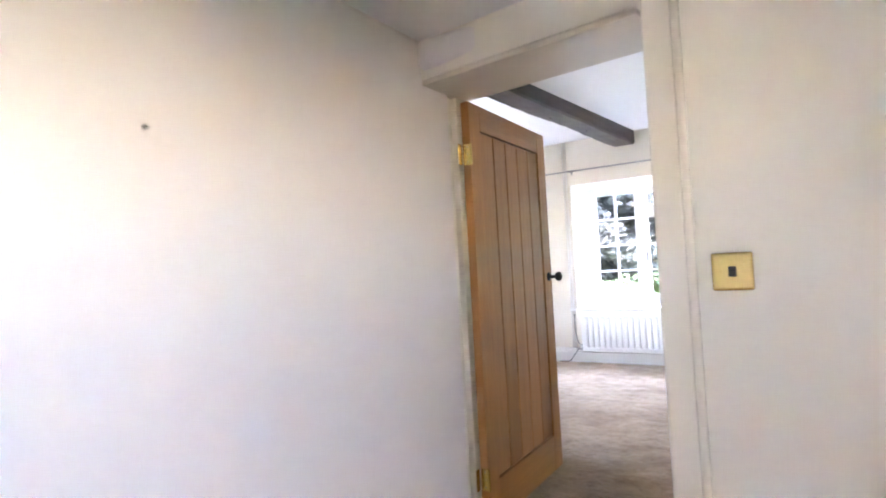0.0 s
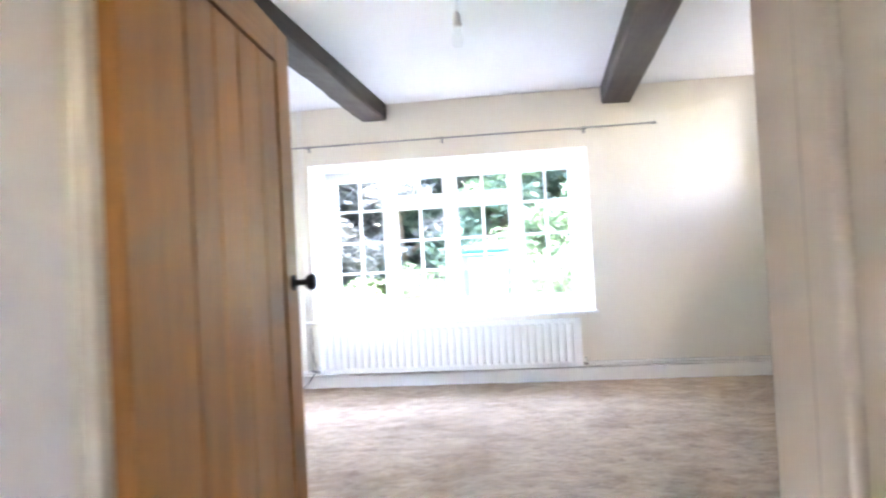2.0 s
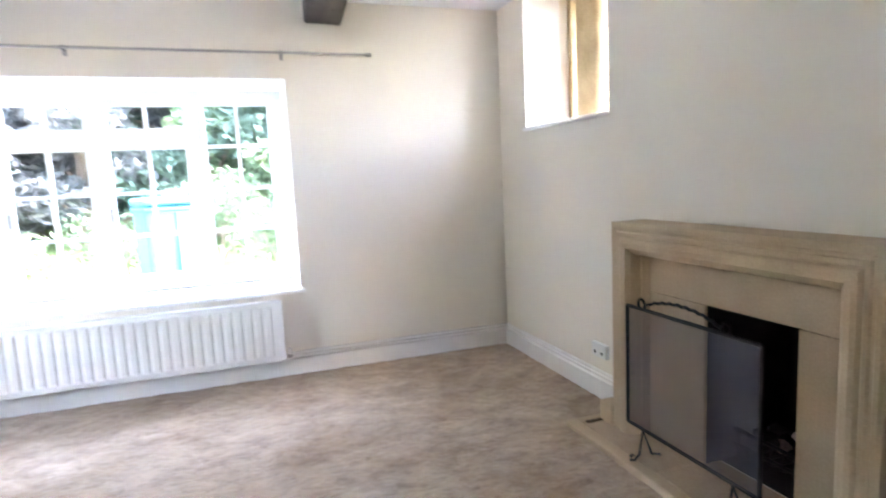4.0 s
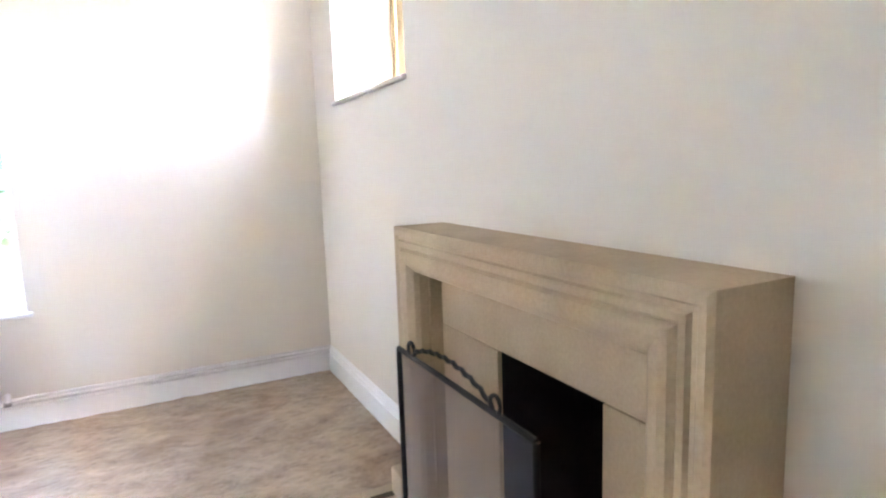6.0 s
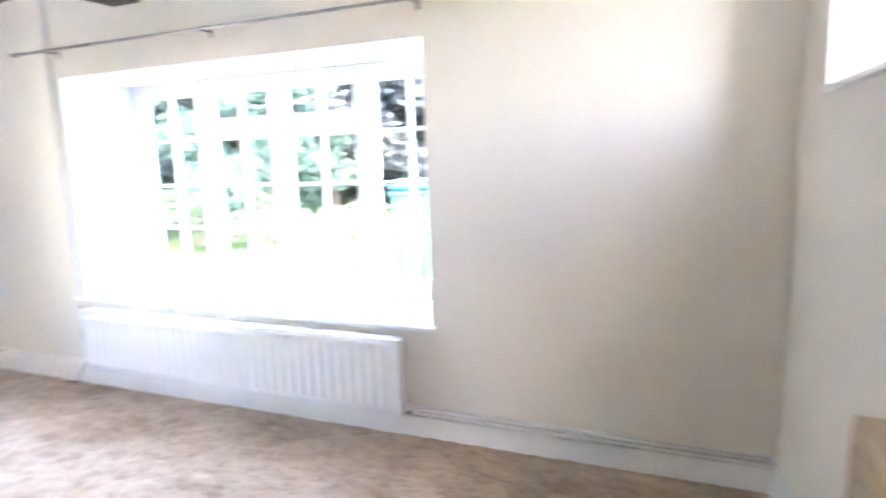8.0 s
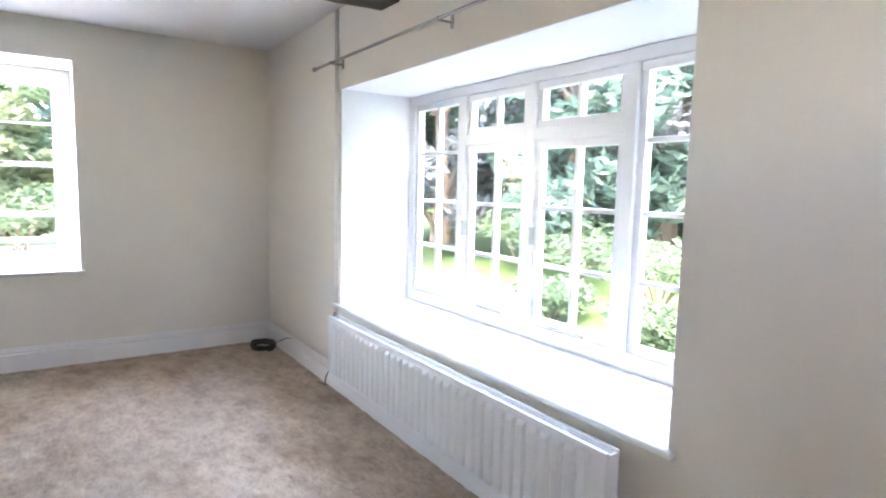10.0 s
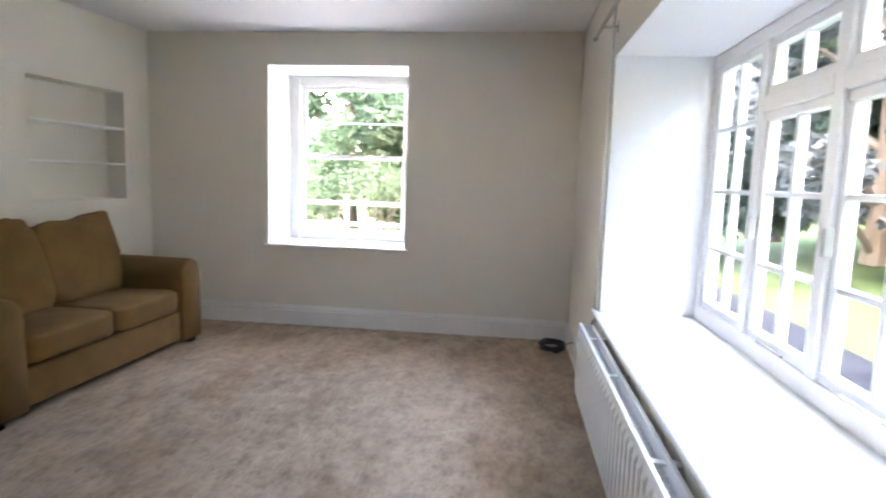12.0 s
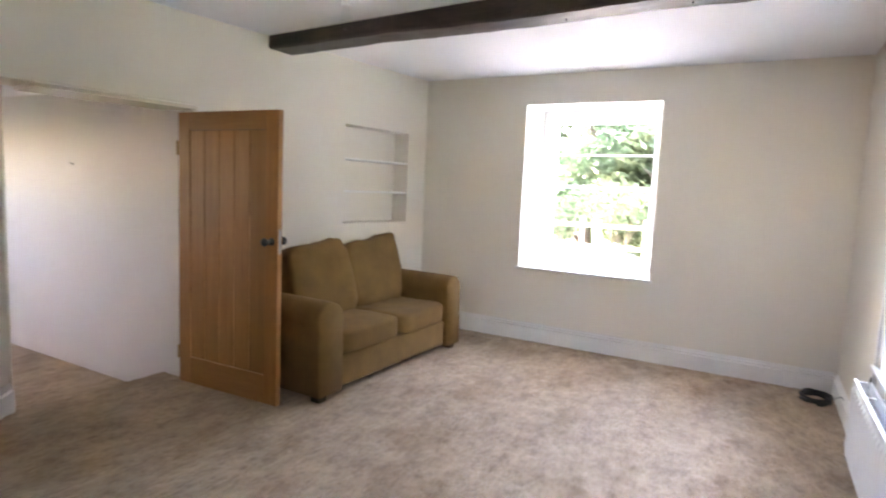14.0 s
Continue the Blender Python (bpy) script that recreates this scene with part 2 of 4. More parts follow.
BW = (1.495, 4.145, 0.632, 2.162)       # wide window: x0, x1, sill, head
WW = (-2.805, -1.505, 0.757, 2.414)      # sash window: y0, y1, sill, head
EW = (-1.45, -0.43, 1.730, 2.695)    # little stone window
wall("wall_north", "cream painted plaster wall with a deep wide window", 7.7, 2.95, 0.66, [(BW[0] + 1.1, BW[1] + 1.1, BW[2], BW[3])], pose(-1.1, 0, 0), CREAM)
wall("wall_west", "cream painted plaster wall with a sash window", 5.4, 2.95, 0.92, [(WW[0] + 5.4, WW[1] + 5.4, WW[2], WW[3])], pose(XW, -5.4, 0, 0, 0, 90), CREAM)
wall("wall_east", "cream painted chimney wall beside the fireplace", 5.2, 2.95, 0.56, [(-EW[1], -EW[0], EW[2], EW[3])], pose(XE, 0, 0, 0, 0, -90), CREAM,
     blind=[(2.29, 2.75, 0.045, 0.796, 0.40)])
U0, U1 = (2.55 - XW) / CT, (3.95 - XW) / CT
wall("wall_south", "cream painted wall with a doorway and shelved niche", 6.1, 2.95, 0.36, [(U0, U1, -0.3, 2.06)], DOOR_WALL @ pose(0, 0, 0) @ Matrix.Diagonal((1, -1, 1, 1)), CREAM,
     blind=[(0.30, 1.23, 1.17, 2.105, 0.20)])


def floor_z(x, y):
    """The old floor stands higher towards the windows and dips to the doorway."""
    q = min(1.0, max(0.0, (math.hypot(x - 3.0, y + 4.5) - 0.9) / 1.2))
    return 0.026 * q * q * (3 - 2 * q)


bm = bmesh.new()
gx0, gx1, gy0, gy1, nx, ny = XW - 0.02, XE + 0.02, -4.70, 0.02, 260, 205
rows = []
for j in range(ny + 1):
    y = gy0 + (gy1 - gy0) * j / ny
    rows.append([bm.verts.new((x, y, floor_z(x, y) - 0.004 + 0.0055 * noise.noise(Vector((x * 16, y * 16, 0))) + 0.004 * noise.noise(Vector((x * 41, y * 41, 7)))))
                 for x in (gx0 + (gx1 - gx0) * i / nx for i in range(nx + 1))])
for r0, r1 in zip(rows, rows[1:]):
    for i in range(nx):
        bm.faces.new((r0[i], r0[i + 1], r1[i + 1], r1[i])).smooth = True
add_box(bm, XW - 0.02, XE + 0.02, -4.69, 0.02, -0.30, -0.02)
floor = tagged(part("floor", bm, CARPET), "beige brown deep pile carpet, rubbed in drifts", "carpet", kind="structure")
# splayed and thickened side of the doorway
plan = [(3.573, -4.80), (3.95, -4.47), (5.25, -4.64), (5.25, -5.0), (3.598, -5.0)]
bm = bmesh.new()
low = [bm.verts.new((x, y, -0.5)) for x, y in plan]
top = [bm.verts.new((x, y, 2.6)) for x, y in plan]
for k in range(5):
    bm.faces.new((low[k], low[(k + 1) % 5], top[(k + 1) % 5], top[k]))
bm.faces.new(low)
bm.faces.new(top)
tagged(part("wall_doorway", bm, CREAM), "cream painted splayed wall beside the doorway", "wall", kind="structure")
bm = bmesh.new()
add_box(bm, -0.2, 5.9, -4.72, 0.02, CEILING, CEILING + 0.12)
tagged(part("ceiling", bm, CEIL), "white painted plaster ceiling between dark beams", "ceiling", kind="structure")

# ---- hall ----
HALL_Z, HALL_C = -0.19, 2.23
tagged(part("hall_floor", box(2.3, 5.5, -8.6, -4.67, HALL_Z - 0.2, HALL_Z), CARPET), "brown carpet of the lower hall", "carpet", kind="structure")
tagged(part("hall_ceiling", box(2.3, 5.6, -8.6, -4.66, HALL_C, HALL_C + 0.12), CEIL), "low white hall ceiling", "ceiling", kind="structure")
wall("hall_wall_west", "white painted hall wall meeting the doorway", 4.05, 2.5, 0.2, [], pose(2.556, -8.5, 0, 0, 0, 90), HALLWALL, low=-0.5)
# the opening in the east wall is added to let daylight into the hall
wall("hall_wall_east", "white painted side wall of the hall with an added light opening", 4.0, 2.5, 0.25, [(2.48, 3.12, 1.45, 2.12)], pose(5.2, -4.75, 0, 0, 0, -90), HALLWALL, low=-0.5)
wall("hall_wall_south", "white painted end wall of the hall", 3.4, 2.5, 0.25, [], pose(2.3, -8.4, 0) @ Matrix.Diagonal((1, -1, 1, 1)), HALLWALL, low=-0.5)

# ---- windows ----
def pane_part(x0, x1, z0, z1, y, parent, name="pane"):
    p = part(name, box(x0, x1, y - 0.002, y + 0.002, z0, z1), GLASS, parent)
    p.visible_shadow = False
    return p


def wide_window():
    """Four-light painted timber window: fixed lights at the ends, casements with top lights between."""
    w = thing("window_1", "wide white painted timber casement window with small panes", "window", kind="structure")
    x0, x1, z0, z1 = BW[0] + 0.004, BW[1] - 0.004, BW[2] + 0.03, BW[3] - 0.004
    y0, y1 = 0.545, 0.625
    t = 0.065
    part("window_frame", box(x0, x1, y0, y1, z1 - t, z1, 0.006), GLOSS, w)
    part("window_frame", box(x0, x1, y0, y1, z0, z0 + t + 0.02, 0.006), GLOSS, w)
    for a, b in ((x0, x0 + 0.07), (x1 - 0.07, x1)):
        part("window_frame", box(a, b, y0 + 0.002, y1 - 0.002, z0 + t + 0.02, z1 - t, 0.006), GLOSS, w)
    edges = [x0 + 0.07, 2.173, 2.815, 3.486, x1 - 0.07]
    for mx in edges[1:-1]:
        part("mullion", box(mx - 0.035, mx + 0.035, y0 - 0.004, y1 - 0.004, z0 + t + 0.02, z1 - t, 0.008), GLOSS, w)
    zb, zt = z0 + t + 0.02, z1 - t
    for k, (a, b) in enumerate(zip(edges, edges[1:])):
        a, b = a + (0.035 if k else 0), b - (0.035 if k < 3 else 0)
        c = (a + b) / 2
        if k in (1, 2):
            part("transom", box(a, b, y0 - 0.006, y1 - 0.006, 1.772, 1.842, 0.008), GLOSS, w)
            groups = [(zb, 1.772, [1.088, 1.408]), (1.842, zt, [])]
        else:
            groups = [(zb, zt, [1.088, 1.408, 1.742])]
        for g0, g1, bars in groups:
            s = 0.042
            sash = part("sash", box(a, b, y0 + 0.012, y1 - 0.016, g1 - s, g1, 0.005), GLOSS, w)
            part("sash", box(a, b, y0 + 0.012, y1 - 0.016, g0, g0 + s, 0.005), GLOSS, w)
            for q0, q1 in ((a, a + s), (b - s, b)):
                part("sash", box(q0, q1, y0 + 0.014, y1 - 0.018, g0 + s, g1 - s, 0.005), GLOSS, w)
            part("glazing_bar", box(c - 0.014, c + 0.014, y0 + 0.018, y1 - 0.02, g0 + s, g1 - s, 0.005), GLOSS, w)
            zs = [g0 + s, *bars, g1 - s]
            for q in bars:
                part("glazing_bar", box(a + s, c - 0.014, y0 + 0.02, y1 - 0.022, q - 0.012, q + 0.012, 0.004), GLOSS, w)
                part("glazing_bar", box(c + 0.014, b - s, y0 + 0.02, y1 - 0.022, q - 0.012, q + 0.012, 0.004), GLOSS, w)
            for p0, p1 in zip(zs, zs[1:]):
                for q0, q1 in ((a + s, c - 0.014), (c + 0.014, b - s)):
                    pane_part(q0, q1, p0 + (0.012 if p0 in bars else 0), p1 - (0.012 if p1 in bars else 0), (y0 + y1) / 2 + 0.004, w)
        if k in (1, 2):
            # stay bar and fastener on each opening light
            part("casement_stay", box(c - 0.12, c + 0.12, y0 - 0.012, y0 - 0.002, zb + 0.01, zb + 0.022, 0.003), STEEL, w, "dull metal casement stay")
            part("fastener", box(a + 0.012, a + 0.028, y0 - 0.03, y0 + 0.004, 1.20, 1.30, 0.004), STEEL, w, "dull metal window fastener")
    part("window_sill", box(BW[0] - 0.095, BW[1] + 0.03, -0.035, 0.0, BW[2] + 0.002, BW[2] + 0.03, 0.008), GLOSS, w)
    part("window_sill", box(BW[0] + 0.002, BW[1] - 0.002, 0.001, y1, BW[2] + 0.001, BW[2] + 0.028), GLOSS, w)
    part("outer_sill", box(BW[0] - 0.05, BW[1] + 0.05, 0.63, 0.74, BW[2] - 0.03, BW[2] + 0.02, 0.01), TANSTONE, w)
    return w


wide_window()


def sash_window():
    """Box sash in the gable: deep white reveal, two sliding sashes, one bar in the upper."""
    w = thing("window_2", "white painted box sash window in a deep reveal", "window", kind="structure")
    y0, y1, z0, z1 = WW[0] + 0.004, WW[1] - 0.004, WW[2] + 0.026, WW[3] - 0.004
    xi, xo = -0.68, -0.82
    lo, hi = min(xi, xo), max(xi, xo)
    for a, b in ((y0, y0 + 0.10), (y1 - 0.10, y1)):
        part("window_frame", box(lo, hi, a, b, z0, z1, 0.006), GLOSS, w)
    part("window_frame", box(lo, hi - 0.002, y0 + 0.10, y1 - 0.10, z1 - 0.09, z1, 0.006), GLOSS, w)
    part("window_frame", box(lo, hi - 0.002, y0 + 0.10, y1 - 0.10, z0, z0 + 0.03, 0.006), GLOSS, w)
    a, b = y0 + 0.10, y1 - 0.10
    mid = 1.62
    for name, bot, top, x, rail in (("lower_sash", z0 + 0.03, mid + 0.02, -0.722, 0.075), ("upper_sash", mid - 0.02, z1 - 0.09, -0.768, 0.045)):
        part(name, box(x - 0.02, x + 0.02, a, a + 0.045, bot, top, 0.004), GLOSS, w)
        part(name, box(x - 0.02, x + 0.02, b - 0.045, b, bot, top, 0.004), GLOSS, w)
        part(name, box(x - 0.019, x + 0.019, a + 0.045, b - 0.045, bot, bot + (rail if name == "lower_sash" else 0.04), 0.004), GLOSS, w)
        part(name, box(x - 0.019, x + 0.019, a + 0.045, b - 0.045, top - 0.04, top, 0.004), GLOSS, w)
        g0, g1 = bot + (rail if name == "lower_sash" else 0.04), top - 0.04
        cuts = [g0, (g0 + g1) / 2, g1] if name == "upper_sash" else [g0, g1]
        for c in cuts[1:-1]:
            part("glazing_bar", box(x - 0.012, x + 0.012, a + 0.045, b - 0.045, c - 0.009, c + 0.009, 0.003), GLOSS, w)
        for p0, p1 in zip(cuts, cuts[1:]):
            p = part("pane", box(x - 0.002, x + 0.002, a + 0.045, b - 0.045, p0 + (0.009 if p0 != g0 else 0), p1 - (0.009 if p1 != g1 else 0)), GLASS, w)
            p.visible_shadow = False
    part("sash_catch", box(-0.73, -0.695, (a + b) / 2 - 0.03, (a + b) / 2 + 0.03, mid + 0.02, mid + 0.04, 0.006), BRASS, w, "small brass sash catch")
    part("window_sill", box(XW, XW + 0.035, y0 - 0.03, y1 + 0.03, WW[2] + 0.002, WW[2] + 0.027, 0.008), GLOSS, w)
    part("window_sill", box(lo, XW - 0.001, y0 - 0.002, y1 + 0.002, WW[2] + 0.001, WW[2] + 0.025), GLOSS, w)
    return w


sash_window()


def stone_window():
    """Little high window: stone jamb and mullion with leaded lights behind a plastered reveal."""
    w = thing("window_3", "small high window with sandstone mullion and leaded lights", "window", kind="structure")
    y0, y1, z0, z1 = EW[0] + 0.003, EW[1] - 0.003, EW[2] + 0.022, EW[3] - 0.003
    xa, xb = 6.10, 6.34
    part("stone_jamb", box(xa + 0.06, xb, y1 - 0.05, y1, z0, z1, 0.015, 3), TANSTONE, w)
    part("stone_jamb", box(xa, xb, y0, y0 + 0.06, z0, z1, 0.02, 3), TANSTONE, w)
    part("stone_mullion", box(xa + 0.03, xb, -0.88, -0.57, z0, z1, 0.05, 4), TANSTONE, w)
    part("stone_head", box(xa + 0.064, xb, y0 + 0.06, y1 - 0.05, z1 - 0.06, z1, 0.02), TANSTONE, w)
    for a, b in ((y0 + 0.06, -0.88), (-0.57, y1 - 0.05)):
        x = 6.24
        n = 3 if b - a > 0.3 else 1
        for i in range(n):
            for k in range(5):
                h0, h1 = z0 + (z1 - 0.06 - z0) * k / 5, z0 + (z1 - 0.06 - z0) * (k + 1) / 5
                q0, q1 = a + (b - a) * i / n, a + (b - a) * (i + 1) / n
                p = part("pane", box(x - 0.0015, x + 0.0015, q0 + 0.004, q1 - 0.004, h0 + 0.004, h1 - 0.004), DIMGLASS, w)
                p.visible_shadow = False
        for i in range(n + 1):
            q = a + (b - a) * i / n
            part("lead_came", box(x - 0.005, x + 0.005, q - 0.004, q + 0.004, z0, z1 - 0.06), LEAD, w)
        for k in range(1, 5):
            h = z0 + (z1 - 0.06 - z0) * k / 5
            part("lead_came", box(x - 0.004, x + 0.004, a + 0.004, b - 0.004, h - 0.004, h + 0.004), LEAD, w)
    part("window_sill", box(XE - 0.022, XE, y0 - 0.02, y1 + 0.02, EW[2] + 0.001, EW[2] + 0.024, 0.007), GLOSS, w)
    part("window_sill", box(XE + 0.001, xb, y0 - 0.001, y1 + 0.001, EW[2] + 0.001, EW[2] + 0.02), GLOSS, w)
    return w


stone_window()


# unseen window, added only to brighten the hall
def added_hall_window():
    w = thing("added_window", "unseen white window added to light the hall", "window", kind="structure")
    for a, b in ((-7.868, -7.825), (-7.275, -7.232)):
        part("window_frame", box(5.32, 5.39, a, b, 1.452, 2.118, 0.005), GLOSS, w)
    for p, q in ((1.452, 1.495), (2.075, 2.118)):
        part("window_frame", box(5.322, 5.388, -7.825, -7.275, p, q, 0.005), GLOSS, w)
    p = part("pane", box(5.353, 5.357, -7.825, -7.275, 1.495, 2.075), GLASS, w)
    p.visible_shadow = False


added_hall_window()

# white linings of the deep reveals
rv = bmesh.new()
for args in ((BW[0] - 0.0, BW[0] + 0.003, 0.001, 0.545, BW[2] + 0.03, BW[3]), (BW[1] - 0.003, BW[1], 0.001, 0.545, BW[2] + 0.03, BW[3]), (BW[0] + 0.003, BW[1] - 0.003, 0.001, 0.545, BW[3] - 0.003, BW[3])):
    add_box(rv, *args)
tagged(part("reveal_trim_1", rv, REVEAL), "white painted plaster reveal of the wide window", "window reveal", kind="structure")
rv = bmesh.new()
for args in ((-0.68, XW - 0.001, WW[0], WW[0] + 0.003, WW[2] + 0.026, WW[3]), (-0.68, XW - 0.001, WW[1] - 0.003, WW[1], WW[2] + 0.026, WW[3]), (-0.68, XW - 0.001, WW[0] + 0.003, WW[1] - 0.003, WW[3] - 0.003, WW[3])):
    add_box(rv, *args)
tagged(part("reveal_trim_2", rv, REVEAL), "white painted plaster reveal of the sash window", "window reveal", kind="structure")
rv = bmesh.new()
for args in ((XE + 0.001, 6.10, EW[1] - 0.0025, EW[1], EW[2] + 0.022, EW[3]), (XE + 0.001, 6.10, EW[0], EW[0] + 0.0025, EW[2] + 0.022, EW[3])):
    add_box(rv, *args)
tagged(part("reveal_trim_3", rv, REVEAL), "white painted plaster reveal of the little window", "window reveal", kind="structure")


# ---- skirting ----
SKIRT = [(0, -0.03), (0.024, -0.03), (0.024, 0.112), (0.016, 0.116), (0.011, 0.122), (0.019, 0.130), (0.019, 0.138), (0.009, 0.144), (0.009, 0.154), (0.003, 0.164), (0, 0.164)]


def skirting(name, a, b):
    tagged(part(name, extrude_profile(SKIRT, a, b), GLOSS), "white gloss moulded skirting board", "skirting board", kind="structure")


skirting("baseboard_1", (XE - 0.001, -0.001, 0.026), (XW + 0.001, -0.001, 0.03))
skirting("baseboard_2", (XW + 0.001, -0.024, 0.036), (XW + 0.001, door_wall_y(XW) + 0.02, 0.05))
skirting("baseboard_3", (XE - 0.001, -1.625, 0.03), (XE - 0.001, -0.024, 0.026))
skirting("baseboard_6", (3.579, -4.792, 0.01), (3.955, -4.463, 0.018))
skirting("baseboard_4", (3.96, door_wall_y(3.96) + 0.001, 0.018), (XE - 0.024, door_wall_y(XE) + 0.003, 0.026))
skirting("baseboard_5", (XW + 0.024, door_wall_y(XW + 0.024) + 0.001, 0.045), (2.52, door_wall_y(2.52) + 0.001, 0.015))


# ---- beams ----
def ceiling_beam(x0, x1, z0, y0, y1, seed, lift=0.05):
    """Old sawn oak, waney along the lower arrises, dented and a little crooked."""
    bm = bmesh.new()
    n = 46
    prof = [(0, 1), (0, 0.12), (0.06, 0.0), (0.35, 0.0), (0.65, 0.0), (0.94, 0.0), (1, 0.12), (1, 1)]
    rows = []
    for i in range(n + 1):
        y = y0 + (y1 - y0) * i / n
        row = []
        for k, (u, w) in enumerate(prof):
            p = Vector((x0 + (x1 - x0) * u - 0.36 * (1 - i / n), y, z0 + lift * (1 - i / n) + (CEILING + 0.01 - z0 - lift * (1 - i / n)) * w))
            if k not in (0, len(prof) - 1):
                d = noise.noise(Vector((p.x * 3 + seed, y * 1.3, p.z * 3)))
                e = noise.noise(Vector((p.x * 9, y * 6 + seed, p.z * 9)))
                p.x += 0.016 * d + 0.006 * e
                p.z += 0.014 * d + 0.006 * e
            row.append(bm.verts.new(p))
        rows.append(row)
    for r0, r1 in zip(rows, rows[1:]):
        for k in range(len(prof) - 1):
            bm.faces.new((r0[k], r0[k + 1], r1[k + 1], r1[k]))
    bm.faces.new(rows[0])
    bm.faces.new(rows[-1][::-1])
    return bm


for bx0, bx1, seed in ((2.05, 2.295, 3), (4.30, 4.575, 8)):
    bmid = (bx0 + bx1) / 2
    b = thing("ceiling_beam", "dark stained old oak ceiling beam, dented and waney", "ceiling beam", pose(bmid, -2.0, CEILING), group="ceiling beams")
    pb = part("timber", ceiling_beam(bx0 - bmid, bx1 - bmid, 2.545, door_wall_y(bmid - 0.36) - 0.02, -0.001, seed), BEAM, None)
    me = pb.data
    me.transform(Matrix.Translation((0, 2.0, -CEILING)))
    pb.parent = b
    pb.location = (0, 0, 0)
    lift_nail = -0.0125
    for q in range(5):
        yy = -0.35 - 0.7 * q
        part("nail", lathe([(0.006, 0), (0.006, 0.006), (0.003, 0.009)], 8, pose(0.05 - 0.04 * (q % 3) + 0.087 * yy, yy + 2.0, 2.548 + lift_nail * yy - CEILING - 0.004, 180)), IRON, b, "rusty iron nail")


# ---- curtain pole ----
def curtain_pole():
    y, z = -0.085, 2.322
    c = thing("curtain_pole", "thin grey metal curtain pole above the wide window", "curtain pole", pose(2.98, 0, z))
    part("pole", tube([(1.237 - 2.98, y, 0), (4.711 - 2.98, y, 0)], 0.0085, 12), STEEL, c, smooth=True)
    for x in (1.217, 4.731):
        part("finial", lathe([(0.009, -0.022), (0.014, -0.012), (0.014, 0.012), (0.009, 0.022)], 14, pose(x - 2.98, y, 0, 0, 90)), STEEL, c)
    for x in (1.523, 2.815, 4.129):
        br = part("bracket", box(x - 2.98 - 0.012, x - 2.98 + 0.012, -0.006, 0.0, -0.035, 0.03, 0.002), STEEL, c)
        part("arm", tube([(x - 2.98, -0.004, -0.006), (x - 2.98, y + 0.005, -0.006)], 0.006, 8), STEEL, br)
        part("cup", tube([(x - 2.98 - 0.008, y, -0.001), (x - 2.98 + 0.008, y, -0.001)], 0.013, 12), STEEL, br)


curtain_pole()


# ---- radiator and pipes ----
def radiator():
    x0, x1, z0, z1 = 1.57, 3.992, 0.172, 0.606
    r = thing("radiator", "white enamelled double panel radiator below the window", "radiator", pose((x0 + x1) / 2, 0, 0))
    cx = (x0 + x1) / 2
    L = (x1 - x0) / 2

    def panel(yf, yb):
        bm = bmesh.new()
        pitch = 0.0667
        n = int(2 * (L - 0.02) / pitch)
        xs = []
        for i in range(n):
            a = -L + 0.02 + pitch * i
            xs += [(a + 0.006, 0.0), (a + 0.016, -0.008), (a + 0.022, -0.010), (a + 0.045, -0.010), (a + 0.051, -0.008), (a + 0.061, 0.0)]
        rows = []
        zz = (z0, z0 + 0.03, z0 + 0.055, z1 - 0.055, z1 - 0.03, z1)
        for z in zz:
            k = 1.0 if zz[2] <= z <= zz[3] else 0.0
            rows.append([bm.verts.new((x, yf + d * k, z)) for x, d in [(-L, 0), *xs, (L, 0)]])
        for r0, r1 in zip(rows, rows[1:]):
            for k in range(len(r0) - 1):
                bm.faces.new((r0[k], r0[k + 1], r1[k + 1], r1[k]))
        add_box(bm, -L, L, yf + 0.001, yb, z0, z1)
        return bm

    part("front_panel", panel(-0.125, -0.108), RAD, r)
    part("back_panel", box(-L + 0.01, L - 0.01, -0.055, -0.04, z0 + 0.005, z1 - 0.005, 0.003), RAD, r)
    for a in (-L + 0.001, L - 0.012):
        part("side_cap", box(a, a + 0.011, -0.107, -0.056, z0 + 0.02, z1 - 0.01, 0.002), RAD, r)
    fins = bmesh.new()
    for i in range(60):
        x = -L + 0.03 + (2 * L - 0.06) * i / 59
        add_box(fins, x - 0.001, x + 0.001, -0.106, -0.057, z0 + 0.03, z1 - 0.05)
    tagged(part("convector", fins, RAD, r), kind="stuff")
    for x in (-L + 0.25, -0.35, 0.45, L - 0.25):
        part("wall_bracket", box(x - 0.015, x + 0.015, -0.107, -0.002, z1 - 0.035, z1 - 0.025, 0.002), RAD, r)
    for s in (-1, 1):
        v = part("valve", lathe([(0.012, 0), (0.016, 0.004), (0.016, 0.03), (0.011, 0.034)], 14, pose(s * (L + 0.012), -0.082, z0 + 0.02, 0, 90 * s)), STEEL, r, "chromed radiator valve", True)
        part("valve_cap", lathe([(0.012, 0), (0.017, 0.003), (0.015, 0.045), (0.008, 0.05)], 14, pose(s * (L + 0.03), -0.082, z0 + 0.025)), WHITE, v)


